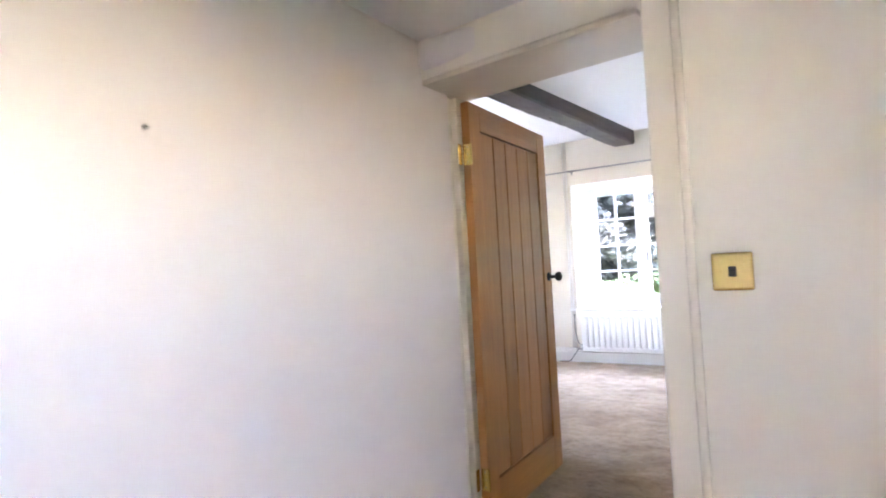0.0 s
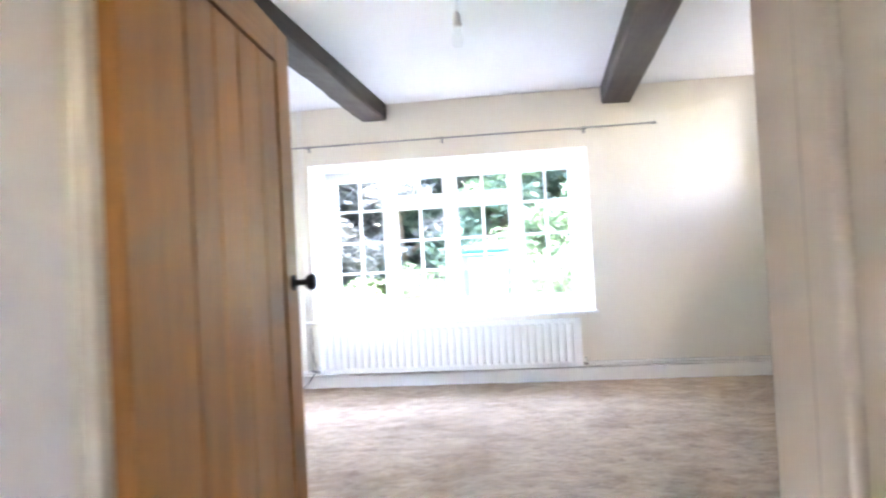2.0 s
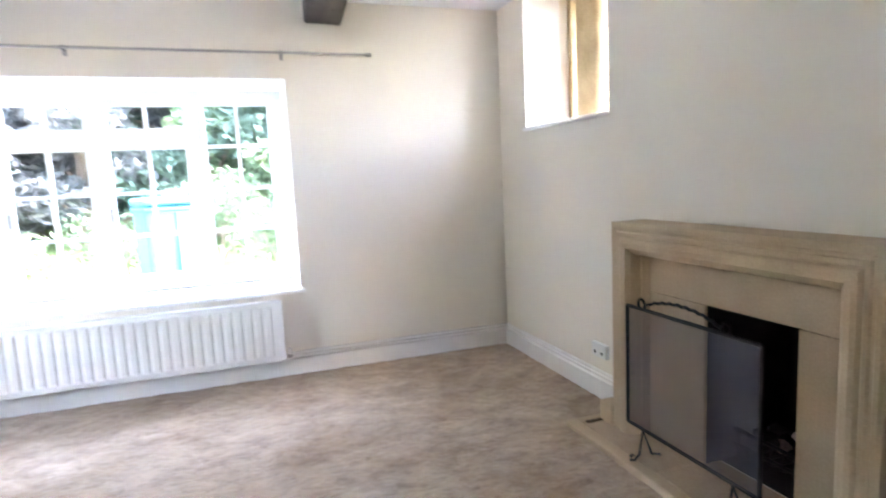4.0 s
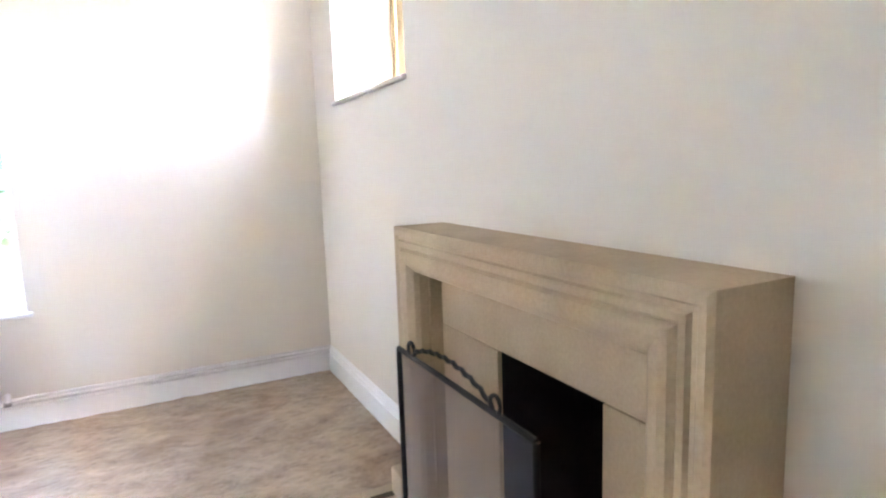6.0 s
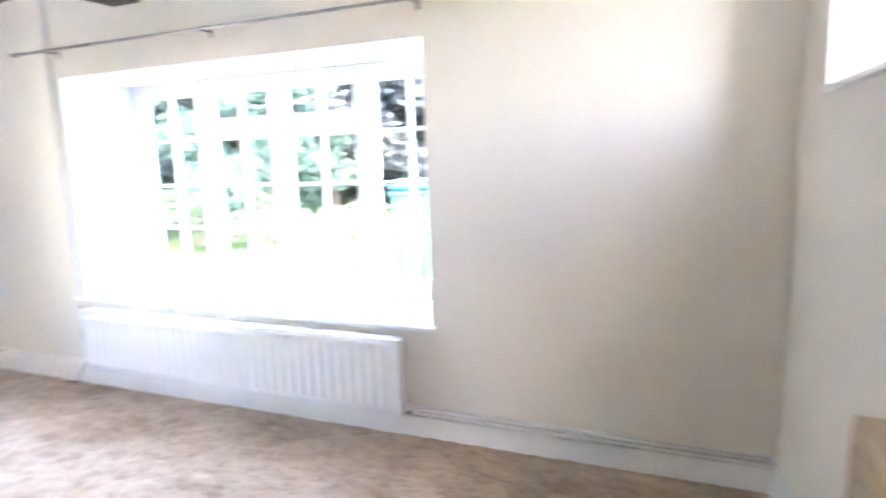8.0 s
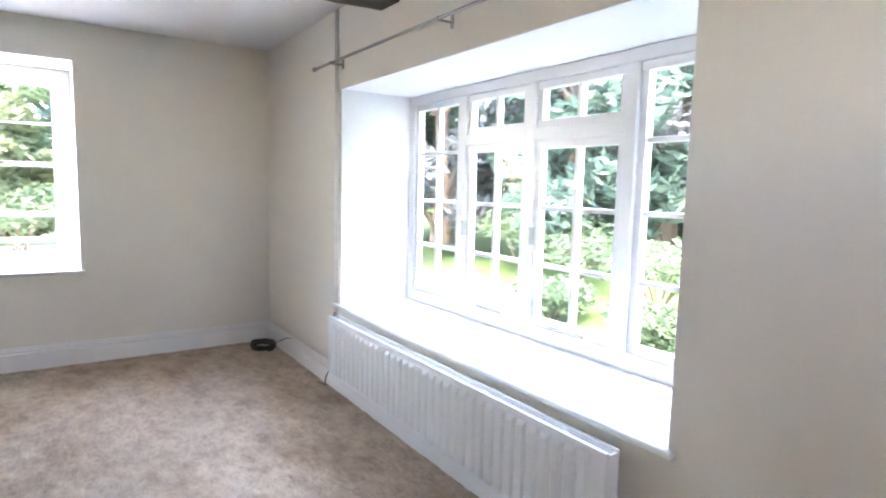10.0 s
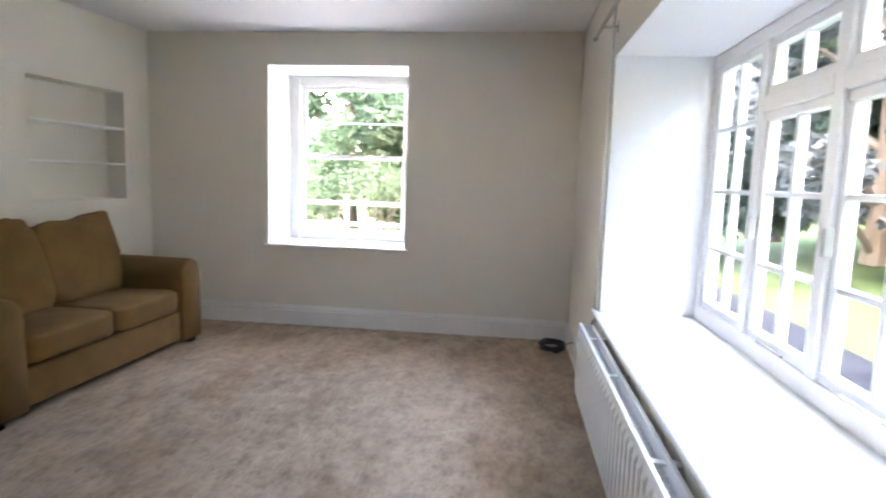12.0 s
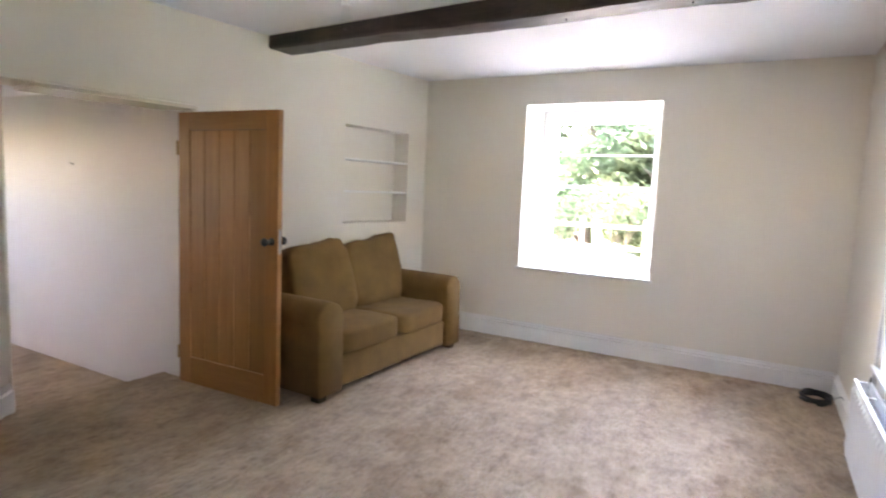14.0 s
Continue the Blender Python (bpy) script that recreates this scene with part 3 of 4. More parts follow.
radiator()
bm = bmesh.new()
add_tube(bm, [(4.02, -0.082, 0.197), (4.08, -0.05, 0.197), (4.14, -0.034, 0.196), (5.05, -0.034, 0.192), (5.77, -0.034, 0.188)], 0.0085, 10)
tagged(part("heating_pipe", bm, GLOSS, smooth=True), "white painted heating pipe along the skirting", "pipe")
bm = bmesh.new()
add_tube(bm, [(4.06, -0.062, 0.182), (4.14, -0.036, 0.172), (5.77, -0.036, 0.166)], 0.0075, 10)
tagged(part("heating_pipe", bm, GLOSS, smooth=True), "white painted return pipe above the skirting", "pipe")
for px, lab in ((1.452, "white painted pipe rising to the ceiling"), (1.422, "thin white pipe beside the window")):
    tagged(part("riser_pipe", tube([(px, -0.012, 0.175), (px, -0.012, CEILING - 0.001)], 0.0075, 10), GLOSS, smooth=True), lab, "pipe", group="riser pipes")
bm = bmesh.new()
add_tube(bm, [(1.46, -0.05, 0.195), (1.51, -0.075, 0.19), (1.555, -0.082, 0.188)], 0.008, 10)
tagged(part("heating_pipe", bm, STEEL, smooth=True), "short metal pipe joining the radiator valve", "pipe")


def loose_cable(points, label, r=0.004):
    pts = [Vector(p) for p in points]
    out = []
    for i in range(len(pts) - 1):
        p0, p1, p2, p3 = pts[max(i - 1, 0)], pts[i], pts[i + 1], pts[min(i + 2, len(pts) - 1)]
        for k in range(6):
            s = k / 6
            out.append(0.5 * ((2 * p1) + (p2 - p0) * s + (2 * p0 - 5 * p1 + 4 * p2 - p3) * s * s + (3 * p1 - p0 - 3 * p2 + p3) * s ** 3))
    out.append(pts[-1])
    return tagged(part("cable", tube(out, r, 8), BLACK, smooth=True), label, "cable")


loose_cable([(1.46, -0.03, 0.60), (1.465, -0.05, 0.42), (1.49, -0.06, 0.30), (1.52, -0.07, 0.23)], "dark cable hanging beside the radiator")
loose_cable([(1.52, -0.10, 0.20), (1.46, -0.10, 0.12), (1.41, -0.08, 0.06), (1.36, -0.06, 0.034), (1.26, -0.08, 0.033)], "dark cable trailing to the carpet")
bm = bmesh.new()
add_tube(bm, [(0.17 + (0.125 + 0.012 * math.sin(k * 1.7)) * math.cos(k * 0.35), -0.16 + (0.10 + 0.010 * math.cos(k * 1.3)) * math.sin(k * 0.35), 0.036 + 0.022 * ((k * 0.35 / 6.283) % 5) / 2.2) for k in range(86)], 0.0075, 8)
tagged(part("cable_coil", bm, BLACK, smooth=True), "black cable coiled on the carpet in the corner", "cable")
loose_cable([(0.20, -0.10, 0.06), (0.32, -0.05, 0.12), (0.42, -0.03, 0.165), (0.52, -0.028, 0.18)], "thin dark cable along the skirting", 0.003)


# ---- fireplace ----
FY0, FY1, FTOP = -1.755, -3.125, 1.15


def fireplace():
    f = thing("fireplace", "cream limestone fireplace surround with stepped mouldings", "fireplace", pose(XE, -2.37, 0))
    ox, oy = XE, -2.37
    prof = [(0.0, 0.0), (0.0, 0.205), (0.012, 0.212), (0.028, 0.212), (0.034, 0.206), (0.044, 0.206), (0.050, 0.215), (0.064, 0.215), (0.072, 0.209), (0.082, 0.222), (0.100, 0.226),
            (0.125, 0.220), (0.148, 0.200), (0.158, 0.182), (0.160, 0.150), (0.166, 0.146), (0.166, 0.05)]

    def frame_side(corners):
        """One mitred run of the moulding between two corner rows."""
        bm = bmesh.new()
        rows = []
        for fn in corners:
            rows.append([bm.verts.new(fn(u, d)) for u, d in prof])
        for k in range(len(prof) - 1):
            bm.faces.new((rows[0][k], rows[0][k + 1], rows[1][k + 1], rows[1][k]))
        return bm

    def lb(u, d):
        return (XE - d - ox, FY0 - u - oy, 0.05)

    def lt(u, d):
        return (XE - d - ox, FY0 - u - oy, FTOP - u)

    def rt(u, d):
        return (XE - d - ox, FY1 + u - oy, FTOP - u)

    def rb(u, d):
        return (XE - d - ox, FY1 + u - oy, 0.05)

    part("jamb", frame_side((lb, lt)), STONE, f)
    part("lintel", frame_side((lt, rt)), STONE, f)
    part("jamb", frame_side((rt, rb)), STONE, f)
    # plain slabs inside the moulding, round the fire opening
    xa, xb = XE - 0.10 - ox, XE - 0.001 - ox
    part("slip", box(xa, xb, -2.29 - oy, FY0 - 0.166 - oy, 0.05, 0.798, 0.003), STONE, f)
    part("slip", box(xa, xb, FY1 + 0.166 - oy, -2.75 - oy, 0.05, 0.798, 0.003), STONE, f)
    part("slip", box(xa, xb, FY1 + 0.166 - oy, FY0 - 0.166 - oy, 0.801, FTOP - 0.166, 0.003), STONE, f)
    for y, w in ((FY0, 1), (FY1, -1)):
        part("plinth_block", box(XE - 0.235 - ox, XE - 0.001 - ox, min(y - oy + 0.085 * w, y - oy - 0.02 * w), max(y - oy + 0.085 * w, y - oy - 0.02 * w), 0.05, 0.165, 0.008), STONE, f)
    return f


fireplace()
fb = bmesh.new()
for a in ((5.715, 6.198, -2.293, -2.2905, 0.046, 0.795), (5.715, 6.198, -2.7495, -2.747, 0.046, 0.795), (6.196, 6.1995, -2.747, -2.293, 0.046, 0.795), (5.715, 6.196, -2.747, -2.293, 0.792, 0.795)):
    add_box(fb, *a)
tagged(part("firebox", fb, SOOT), "sooty black lining of the fire opening", "firebox", kind="structure")
h = thing("hearth", "worn buff stone hearth with a paler stone border", "hearth", pose(5.6, -2.435, 0.02))
part("slab", box(-0.145, 0.199, -0.80, 0.165, -0.05, 0.030, 0.008), HEARTH, h)
part("slab", box(-0.145, 0.199, 0.169, 0.755, -0.05, 0.030, 0.008), HEARTH, h)
part("border", box(-0.215, -0.148, -0.87, 0.825, -0.05, 0.034, 0.010), STONE, h, "pale worn stone border")
part("border", box(-0.145, 0.199, 0.758, 0.825, -0.05, 0.034, 0.010), STONE, h, "pale worn stone border")
part("border", box(-0.145, 0.199, -0.87, -0.803, -0.05, 0.034, 0.010), STONE, h, "pale worn stone border")
part("back_slab", box(0.205, 0.59, -0.311, 0.141, 0.028, 0.034), SOOT, h, "soot-blackened back hearth")
tagged(part("hearth_vent", box(5.47, 5.63, -1.70, -1.672, 0.0505, 0.058, 0.003), GROOVE), "narrow dark vent strip on the hearth", "vent")


def mesh_mat():
    """Woven black wire: fine round wires with gaps between them."""
    m, nt, bsdf = mat_new("wire_mesh")
    v = coords(nt)
    sep = nt.nodes.new("ShaderNodeSeparateXYZ")
    nt.links.new(v, sep.inputs[0])
    outs = []
    for axis in ("Y", "Z"):
        mul = nt.nodes.new("ShaderNodeMath")
        mul.operation, mul.inputs[1].default_value = "MULTIPLY", 210.0
        nt.links.new(sep.outputs[axis], mul.inputs[0])
        fr = nt.nodes.new("ShaderNodeMath")
        fr.operation = "FRACT"
        nt.links.new(mul.outputs[0], fr.inputs[0])
        gt = nt.nodes.new("ShaderNodeMath")
        gt.operation, gt.inputs[1].default_value = "LESS_THAN", 0.29
        nt.links.new(fr.outputs[0], gt.inputs[0])
        outs.append(gt.outputs[0])
    mx = nt.nodes.new("ShaderNodeMath")
    mx.operation = "MAXIMUM"
    nt.links.new(outs[0], mx.inputs[0])
    nt.links.new(outs[1], mx.inputs[1])
    nt.links.new(mx.outputs[0], bsdf.inputs["Alpha"])
    bsdf.inputs["Base Color"].default_value = (0.12, 0.12, 0.15, 1)
    bsdf.inputs["Metallic"].default_value = 0.5
    bsdf.inputs["Roughness"].default_value = 0.5
    return m


MESH = mesh_mat()


def fire_screen():
    s = thing("fire_screen", "black iron fire screen with wire mesh and twisted handle", "fire screen", pose(5.478, -2.415, 0.052))
    w, z0, z1 = 0.378, 0.150, 0.725
    for y in (-w, w):
        part("frame_bar", tube([(0, y, z0), (0, y, z1)], 0.009, 10), IRON, s)
    for z in (z0, z1):
        part("frame_bar", tube([(0, -w, z), (0, w, z)], 0.009, 10), IRON, s)
    bm = bmesh.new()
    n = 24
    rows = []
    for j in range(9):
        z = z0 + (z1 - z0) * j / 8
        rows.append([bm.verts.new((0.004 + 0.012 * math.sin(math.pi * j / 8) * math.sin(math.pi * i / n) + 0.003 * noise.noise(Vector((i * 0.7, j * 0.8, 2))), -w + 2 * w * i / n, z)) for i in range(n + 1)])
    for r0, r1 in zip(rows, rows[1:]):
        for i in range(n):
            bm.faces.new((r0[i], r0[i + 1], r1[i + 1], r1[i]))
    part("mesh", bm, MESH, s, "blue-grey wire mesh", True)
    pts = []
    for i in range(41):
        q = i / 40
        y = -0.20 + 0.46 * q
        arch = math.sin(math.pi * q) ** 0.6
        pts.append((0.0025 * math.sin(q * 60), y, z1 + 0.008 + 0.055 * arch + 0.0025 * math.cos(q * 60)))
    part("handle", tube(pts, 0.007, 8), IRON, s, "twisted iron handle", True)
    for y in (-0.215, 0.275):
        ring = [(0.0, y + 0.022 * math.cos(k * 0.45), z1 + 0.024 + 0.022 * math.sin(k * 0.45)) for k in range(15)]
        part("scroll", tube(ring, 0.006, 8), IRON, s, smooth=True)
    for y in (-w + 0.12, w - 0.11):
        foot = [(0.10, y, 0.006), (0.05, y, 0.02), (0.0, y, z0 - 0.008), (-0.02, y, 0.03), (-0.045, y, 0.008), (-0.068, y, 0.012), (-0.070, y, 0.032), (-0.055, y, 0.036)]
        part("foot", tube(foot, 0.007, 8), IRON, s, "scrolled iron foot", True)


fire_screen()


def fire_grate():
    g = thing("fire_grate", "black iron fire grate with ash and burnt coals", "fire grate", pose(5.98, -2.52, 0.055))
    for k in range(7):
        y = -0.17 + 0.057 * k
        part("bar", tube([(-0.13, y, 0.16), (-0.14, y, 0.07), (-0.10, y, 0.06), (0.12, y, 0.06)], 0.007, 6), IRON, g)
    for z in (0.09, 0.16):
        part("rail", tube([(-0.14, -0.19, z), (-0.14, 0.19, z)], 0.008, 8), IRON, g)
    for y in (-0.18, 0.18):
        part("leg", tube([(-0.12, y, 0.16), (-0.12, y, 0.0)], 0.009, 8), IRON, g)
    rng = random.Random(5)
    for k in range(16):
        bm = bmesh.new()
        bmesh.ops.create_icosphere(bm, subdivisions=1, radius=rng.uniform(0.025, 0.042))
        for v in bm.verts:
            v.co *= rng.uniform(0.75, 1.2)
        bmesh.ops.translate(bm, verts=bm.verts, vec=(rng.uniform(-0.09, 0.09), rng.uniform(-0.15, 0.15), 0.10 + rng.uniform(0, 0.05)))
        part("coal", bm, ASH if k % 3 == 0 else SOOT, g, "pale burnt clinker" if k % 3 == 0 else "")


ASH = mottled("pale_clinker", (0.22, 0.13, 0.11), (0.52, 0.44, 0.42), 14, 0.95, fine=80)
fire_grate()


def socket_outlet(m, label, w=0.146, h=0.086, d=0.03):
    s = thing("socket", label, "socket", m)
    part("back_box", box(-w / 2, w / 2, -d, 0, -h / 2, h / 2, 0.004), WHITE, s)
    for k in (-0.036, 0.036):
        if w > 0.1:
            part("switch", box(k - 0.008, k + 0.008, -d - 0.004, -d, 0.012, 0.03, 0.001), WHITE, s)
            part("pin_holes", box(k - 0.010, k + 0.010, -d - 0.0005, -d + 0.001, -0.022, -0.004), BLACK, s)


socket_outlet(pose(XE, -1.36, 0.325, 0, 0, -90), "white double socket on the wall by the fireplace")


def rocker(m, label, plate, rock, bevel=0.004, d=0.008):
    s = thing("light_switch", label, "light switch", m)
    part("plate", box(-0.051, 0.051, -d, 0, -0.051, 0.051, bevel), plate, s)
    part("rocker", box(-0.010, 0.010, -d - 0.004, -d, -0.014, 0.014, 0.002), rock, s)
    for k in (-0.03, 0.03):
        part("screw", lathe([(0.004, 0), (0.004, 0.001), (0.003, 0.0015)], 10, pose(k, -d, 0, 90)), plate, s)


# ---- niche shelves ----
for z in (1.475, 1.785):
    sh = part("niche_shelf", box(0.302, 1.228, -0.196, -0.006, z - 0.009, z + 0.009, 0.003), GLOSS)
    sh.matrix_world = DOOR_WALL
    tagged(sh, "thin white painted shelf in the wall niche", "shelf", group="niche shelves")
rocker(pose(XW, -3.74, 1.42, 0, 0, 90), "cream painted switch plate on the wall", CREAM, CREAM)


# ---- pendant lamp ----
def pendant():
    p = thing("pendant_lamp", "bare bulb on a white flex and ceiling rose", "pendant lamp", pose(3.15, -2.45, CEILING))
    part("ceiling_rose", lathe([(0.052, 0.0), (0.050, -0.012), (0.030, -0.024), (0.012, -0.030)], 24), WHITE, p, smooth=True)
    part("flex", tube([(0, 0, -0.03), (0.002, 0, -0.14), (0, 0, -0.245)], 0.0035, 8), WHITE, p, smooth=True)
    part("bulb_holder", lathe([(0.010, -0.24), (0.018, -0.255), (0.020, -0.30), (0.023, -0.305), (0.023, -0.315), (0.016, -0.318)], 18), WHITE, p, smooth=True)
    part("bulb", lathe([(0.014, -0.315), (0.016, -0.335), (0.028, -0.365), (0.031, -0.385), (0.026, -0.408), (0.012, -0.420), (0.002, -0.422)], 20), BULB, p, "clear glass bulb, unlit", True)


BULB = glass_mat("bulb_glass")
pendant()


# ---- sofa ----
def pillow(cx, cy, cz, sx, sy, sz, e=0.32, seed=0, wob=0.012, tilt=0.0, peak=0.0):
    """A stuffed cushion: a rounded block with soft sags."""
    bm = bmesh.new()
    nu, nv = 40, 22

    def sp(a, k):
        return math.copysign(abs(a) ** k, a)

    rows = []
    for j in range(nv + 1):
        v = -math.pi / 2 + math.pi * j / nv
        row = []
        for i in range(nu):
            u = 2 * math.pi * i / nu
            p = Vector((sp(math.cos(v), e) * sp(math.cos(u), e), sp(math.cos(v), e) * sp(math.sin(u), e), sp(math.sin(v), e)))
            q = Vector((p.x * sx / 2, p.y * sy / 2, p.z * sz / 2))
            q += p.normalized() * wob * (noise.noise(q * 4 + Vector((seed * 7.1, 0, 0))) + 0.5 * noise.noise(q * 11 + Vector((0, seed, 0))))
            if q.z > 0:
                q.z -= peak * (q.x / sx + 0.5) * (2 * q.z / sz) - 0.4 * peak * abs(2 * q.x / sx) ** 3
            row.append(bm.verts.new(q))
        rows.append(row)
    for r0, r1 in zip(rows, rows[1:]):
        for k in range(nu):
            bm.faces.new((r0[k], r0[(k + 1) % nu], r1[(k + 1) % nu], r1[k]))
    bmesh.ops.remove_doubles(bm, verts=bm.verts, dist=0.0002)
    bmesh.ops.transform(bm, matrix=pose(cx, cy, cz, tilt), verts=bm.verts)
    return bm


def sofa():
    """Two seats, facing +y from its own base at the middle of the front."""
    s = thing("sofa", "mustard brown chenille two-seater sofa with rolled arms", "sofa", pose(1.475, -3.15, 0.018, 0, 0, -2.0))
    W, D = 1.97, 0.86
    arm = 0.275

    def arm_bm(side):
        bm = bmesh.new()
        c = side * (W / 2 - arm / 2)
        outline = [(-0.125, 0.05), (-0.128, 0.30), (-0.122, 0.52)]
        for k in range(13):
            q = math.pi * (1.08 - 1.16 * k / 12)
            outline.append((0.132 * math.cos(q), 0.585 + 0.125 * math.sin(q)))
        outline += [(0.122, 0.52), (0.125, 0.30), (0.122, 0.05)]
        rows = []
        for y, sc in ((-D + 0.05, 0.97), (-D + 0.06, 1.0), (-0.45, 1.0), (-0.03, 1.0), (-0.008, 0.985), (0.0, 0.94)):
            rows.append([bm.verts.new((c + u * sc + 0.004 * noise.noise(Vector((u * 9, y * 5, w * 6))), y - 0.035 * max(0, w - 0.45) * (1 if y > -0.5 else 0), 0.05 + (w - 0.05) * (1 - (1 - sc) * 0.35) + 0.006 * noise.noise(Vector((u * 5, y * 4, 3))))) for u, w in outline])
        n = len(outline)
        for r0, r1 in zip(rows, rows[1:]):
            for k in range(n):
                bm.faces.new((r0[k], r0[(k + 1) % n], r1[(k + 1) % n], r1[k]))
        bm.faces.new(rows[0])
        bm.faces.new(rows[-1][::-1])
        return bm

    for side in (-1, 1):
        part("arm", arm_bm(side), SOFA, s, smooth=True)
    inner = W / 2 - arm
    part("base", box(-inner - 0.01, inner + 0.01, -D + 0.06, -0.025, 0.06, 0.30, 0.02, 3), SOFA, s)
    part("back_frame", box(-inner - 0.06, inner + 0.06, -D + 0.0, -D + 0.20, 0.06, 0.90, 0.06, 4), SOFA, s, smooth=True)
    for k, sd in ((-1, 1), (1, 2)):
        part("seat_cushion", pillow(k * inner / 2, -0.325, 0.385, inner - 0.006, 0.66, 0.185, 0.25, sd, 0.012), SOFA, s, smooth=True)
        part("back_cushion", pillow(k * inner / 2 - 0.01 * k, -0.645, 0.735, inner + 0.02, 0.27, 0.66, 0.34, sd + 4, 0.035, tilt=13, peak=0.075), SOFA, s, smooth=True)
    for x in (-W / 2 + 0.09, W / 2 - 0.09):
        for y in (-0.07, -D + 0.12):
            part("foot", box(x - 0.04, x + 0.04, y - 0.04, y + 0.04, 0.0, 0.062, 0.006), GROOVE, s, "dark wooden foot")


sofa()


# ---- door, frame and hall ----
DW = 0.965


def oak_door():
    d = thing("door_1", "open oak cottage door with vertical planks and dark knobs", "door", pose(2.612, -4.392, 0, 0, 0, 91.9), kind="structure")
    z0, z1, t = 0.012, 2.008, 0.021
    st, top, bot = 0.115, 0.125, 0.20
    part("stile", box(0.0, st, -t, t, z0, z1, 0.003), OAK, d)
    part("stile", box(DW - st, DW, -t, t, z0, z1, 0.003), OAK, d)
    part("top_rail", box(st, DW - st, -t + 0.0005, t - 0.0005, z1 - top, z1, 0.003), OAKX, d)
    part("bottom_rail", box(st, DW - st, -t + 0.0005, t - 0.0005, z0, z0 + bot, 0.003), OAKX, d)
    part("backing", box(st + 0.001, DW - st - 0.001, -0.006, 0.006, z0 + bot, z1 - top), GROOVE, d, "dark groove between planks")
    n = 5
    pw = (DW - 2 * st) / n
    for i in range(n):
        a = st + pw * i
        part("plank", box(a + 0.003, a + pw - 0.003, -0.0135, 0.0135, z0 + bot + 0.004, z1 - top - 0.004, 0.003, 1), OAK, d)
    for s in (-1, 1):
        k = part("knob", lathe([(0.027, 0), (0.027, 0.006), (0.011, 0.012), (0.010, 0.040), (0.022, 0.050), (0.029, 0.062), (0.027, 0.074), (0.014, 0.081)], 22, pose(DW - 0.052, s * t, 1.143, -90 * s)), BLACK, d, "dark bronze door knob", True)
    part("latch_plate", box(DW - 0.0005, DW + 0.0015, -0.012, 0.012, 1.06, 1.225, 0.0006, 1), STEEL, d, "dull steel latch plate")
    for z in (1.755, 0.24):
        hg = part("hinge", tube([(-0.006, -0.026, z - 0.05), (-0.006, -0.026, z + 0.05)], 0.0055, 10), BRASS, d, "brass butt hinge")
        part("door_leaf", box(-0.0028, 0.0, -0.021, 0.014, z - 0.05, z + 0.05, 0.0008, 1), BRASS, hg)
        part("wall_leaf", box(-0.040, -0.006, 0.021, 0.0235, z - 0.05, z + 0.05, 0.0008, 1), BRASS, hg)
        for q in (-0.035, 0.0, 0.035):
            part("screw", lathe([(0.0035, 0), (0.0035, 0.001), (0.002, 0.0014)], 8, pose(-0.0028, -0.006, z + q, 0, -90)), STEEL, hg)


oak_door()


def door_frame():
    f = thing("door_frame", "ivory gloss painted door frame and lining", "door frame", DOOR_WALL, kind="structure")
    part("lining", box(U0 + 0.001, U0 + 0.036, -0.11, 0.004, 0.0, 2.034, 0.004), JAMB, f)
    UJ = (3.555 - XW) / CT
    part("head_lining", box(U0 + 0.001, UJ, -0.355, 0.003, 2.036, 2.059, 0.004), JAMB, f)
    part("edge_bead", box(U0 - 0.012, U1 + 0.020, 0.0005, 0.009, 2.061, 2.076, 0.004), CREAM, f)
    g = thing("door_jamb", "ivory gloss painted jamb lining with a paint-chipped edge", "door frame", pose(3.597, -5.0, 0, 0, 0, 7.1), kind="structure")
    part("lining", box(-0.012, -0.001, 0.012, 0.204, HALL_Z, 2.10, 0.003), JAMB, g)
    part("stop", box(-0.026, -0.0125, 0.085, 0.125, HALL_Z, 2.10, 0.004), JAMB, g)
    part("architrave", box(-0.016, 0.062, -0.018, -0.001, HALL_Z, HALL_C - 0.001, 0.008, 3), JAMB, g)
    part("bead", box(0.0605, 0.086, -0.026, -0.001, HALL_Z, HALL_C - 0.001, 0.011, 5), JAMB, g)
    part("paint_chip", lathe([(0.011, 0), (0.010, 0.0012), (0.004, 0.0016)], 9, pose(-0.012, 0.035, 0.99, 0, -90)), GROOVE, g, "dark chip in the paint")


door_frame()
bm = box(2.557, 3.570, -4.69, -4.48, 2.064, HALL_C - 0.001, 0.03, 4)
for v in bm.verts:
    if v.co.y < -4.60 and v.co.z < 2.14:
        v.co.z += 0.03
tagged(part("hall_beam", bm, HALLWALL, smooth=True), "boxed beam over the doorway, painted white", "beam", kind="structure")
rocker(pose(3.772, -5.0, 1.172), "polished brass light switch with black rocker", BRASS, BLACK, 0.006, 0.009)
tagged(part("nail", lathe([(0.006, 0), (0.006, 0.004), (0.002, 0.02)], 10, pose(2.556, -5.915, 1.62, 0, 90)), STEEL), "small steel nail in the hall wall", "nail")


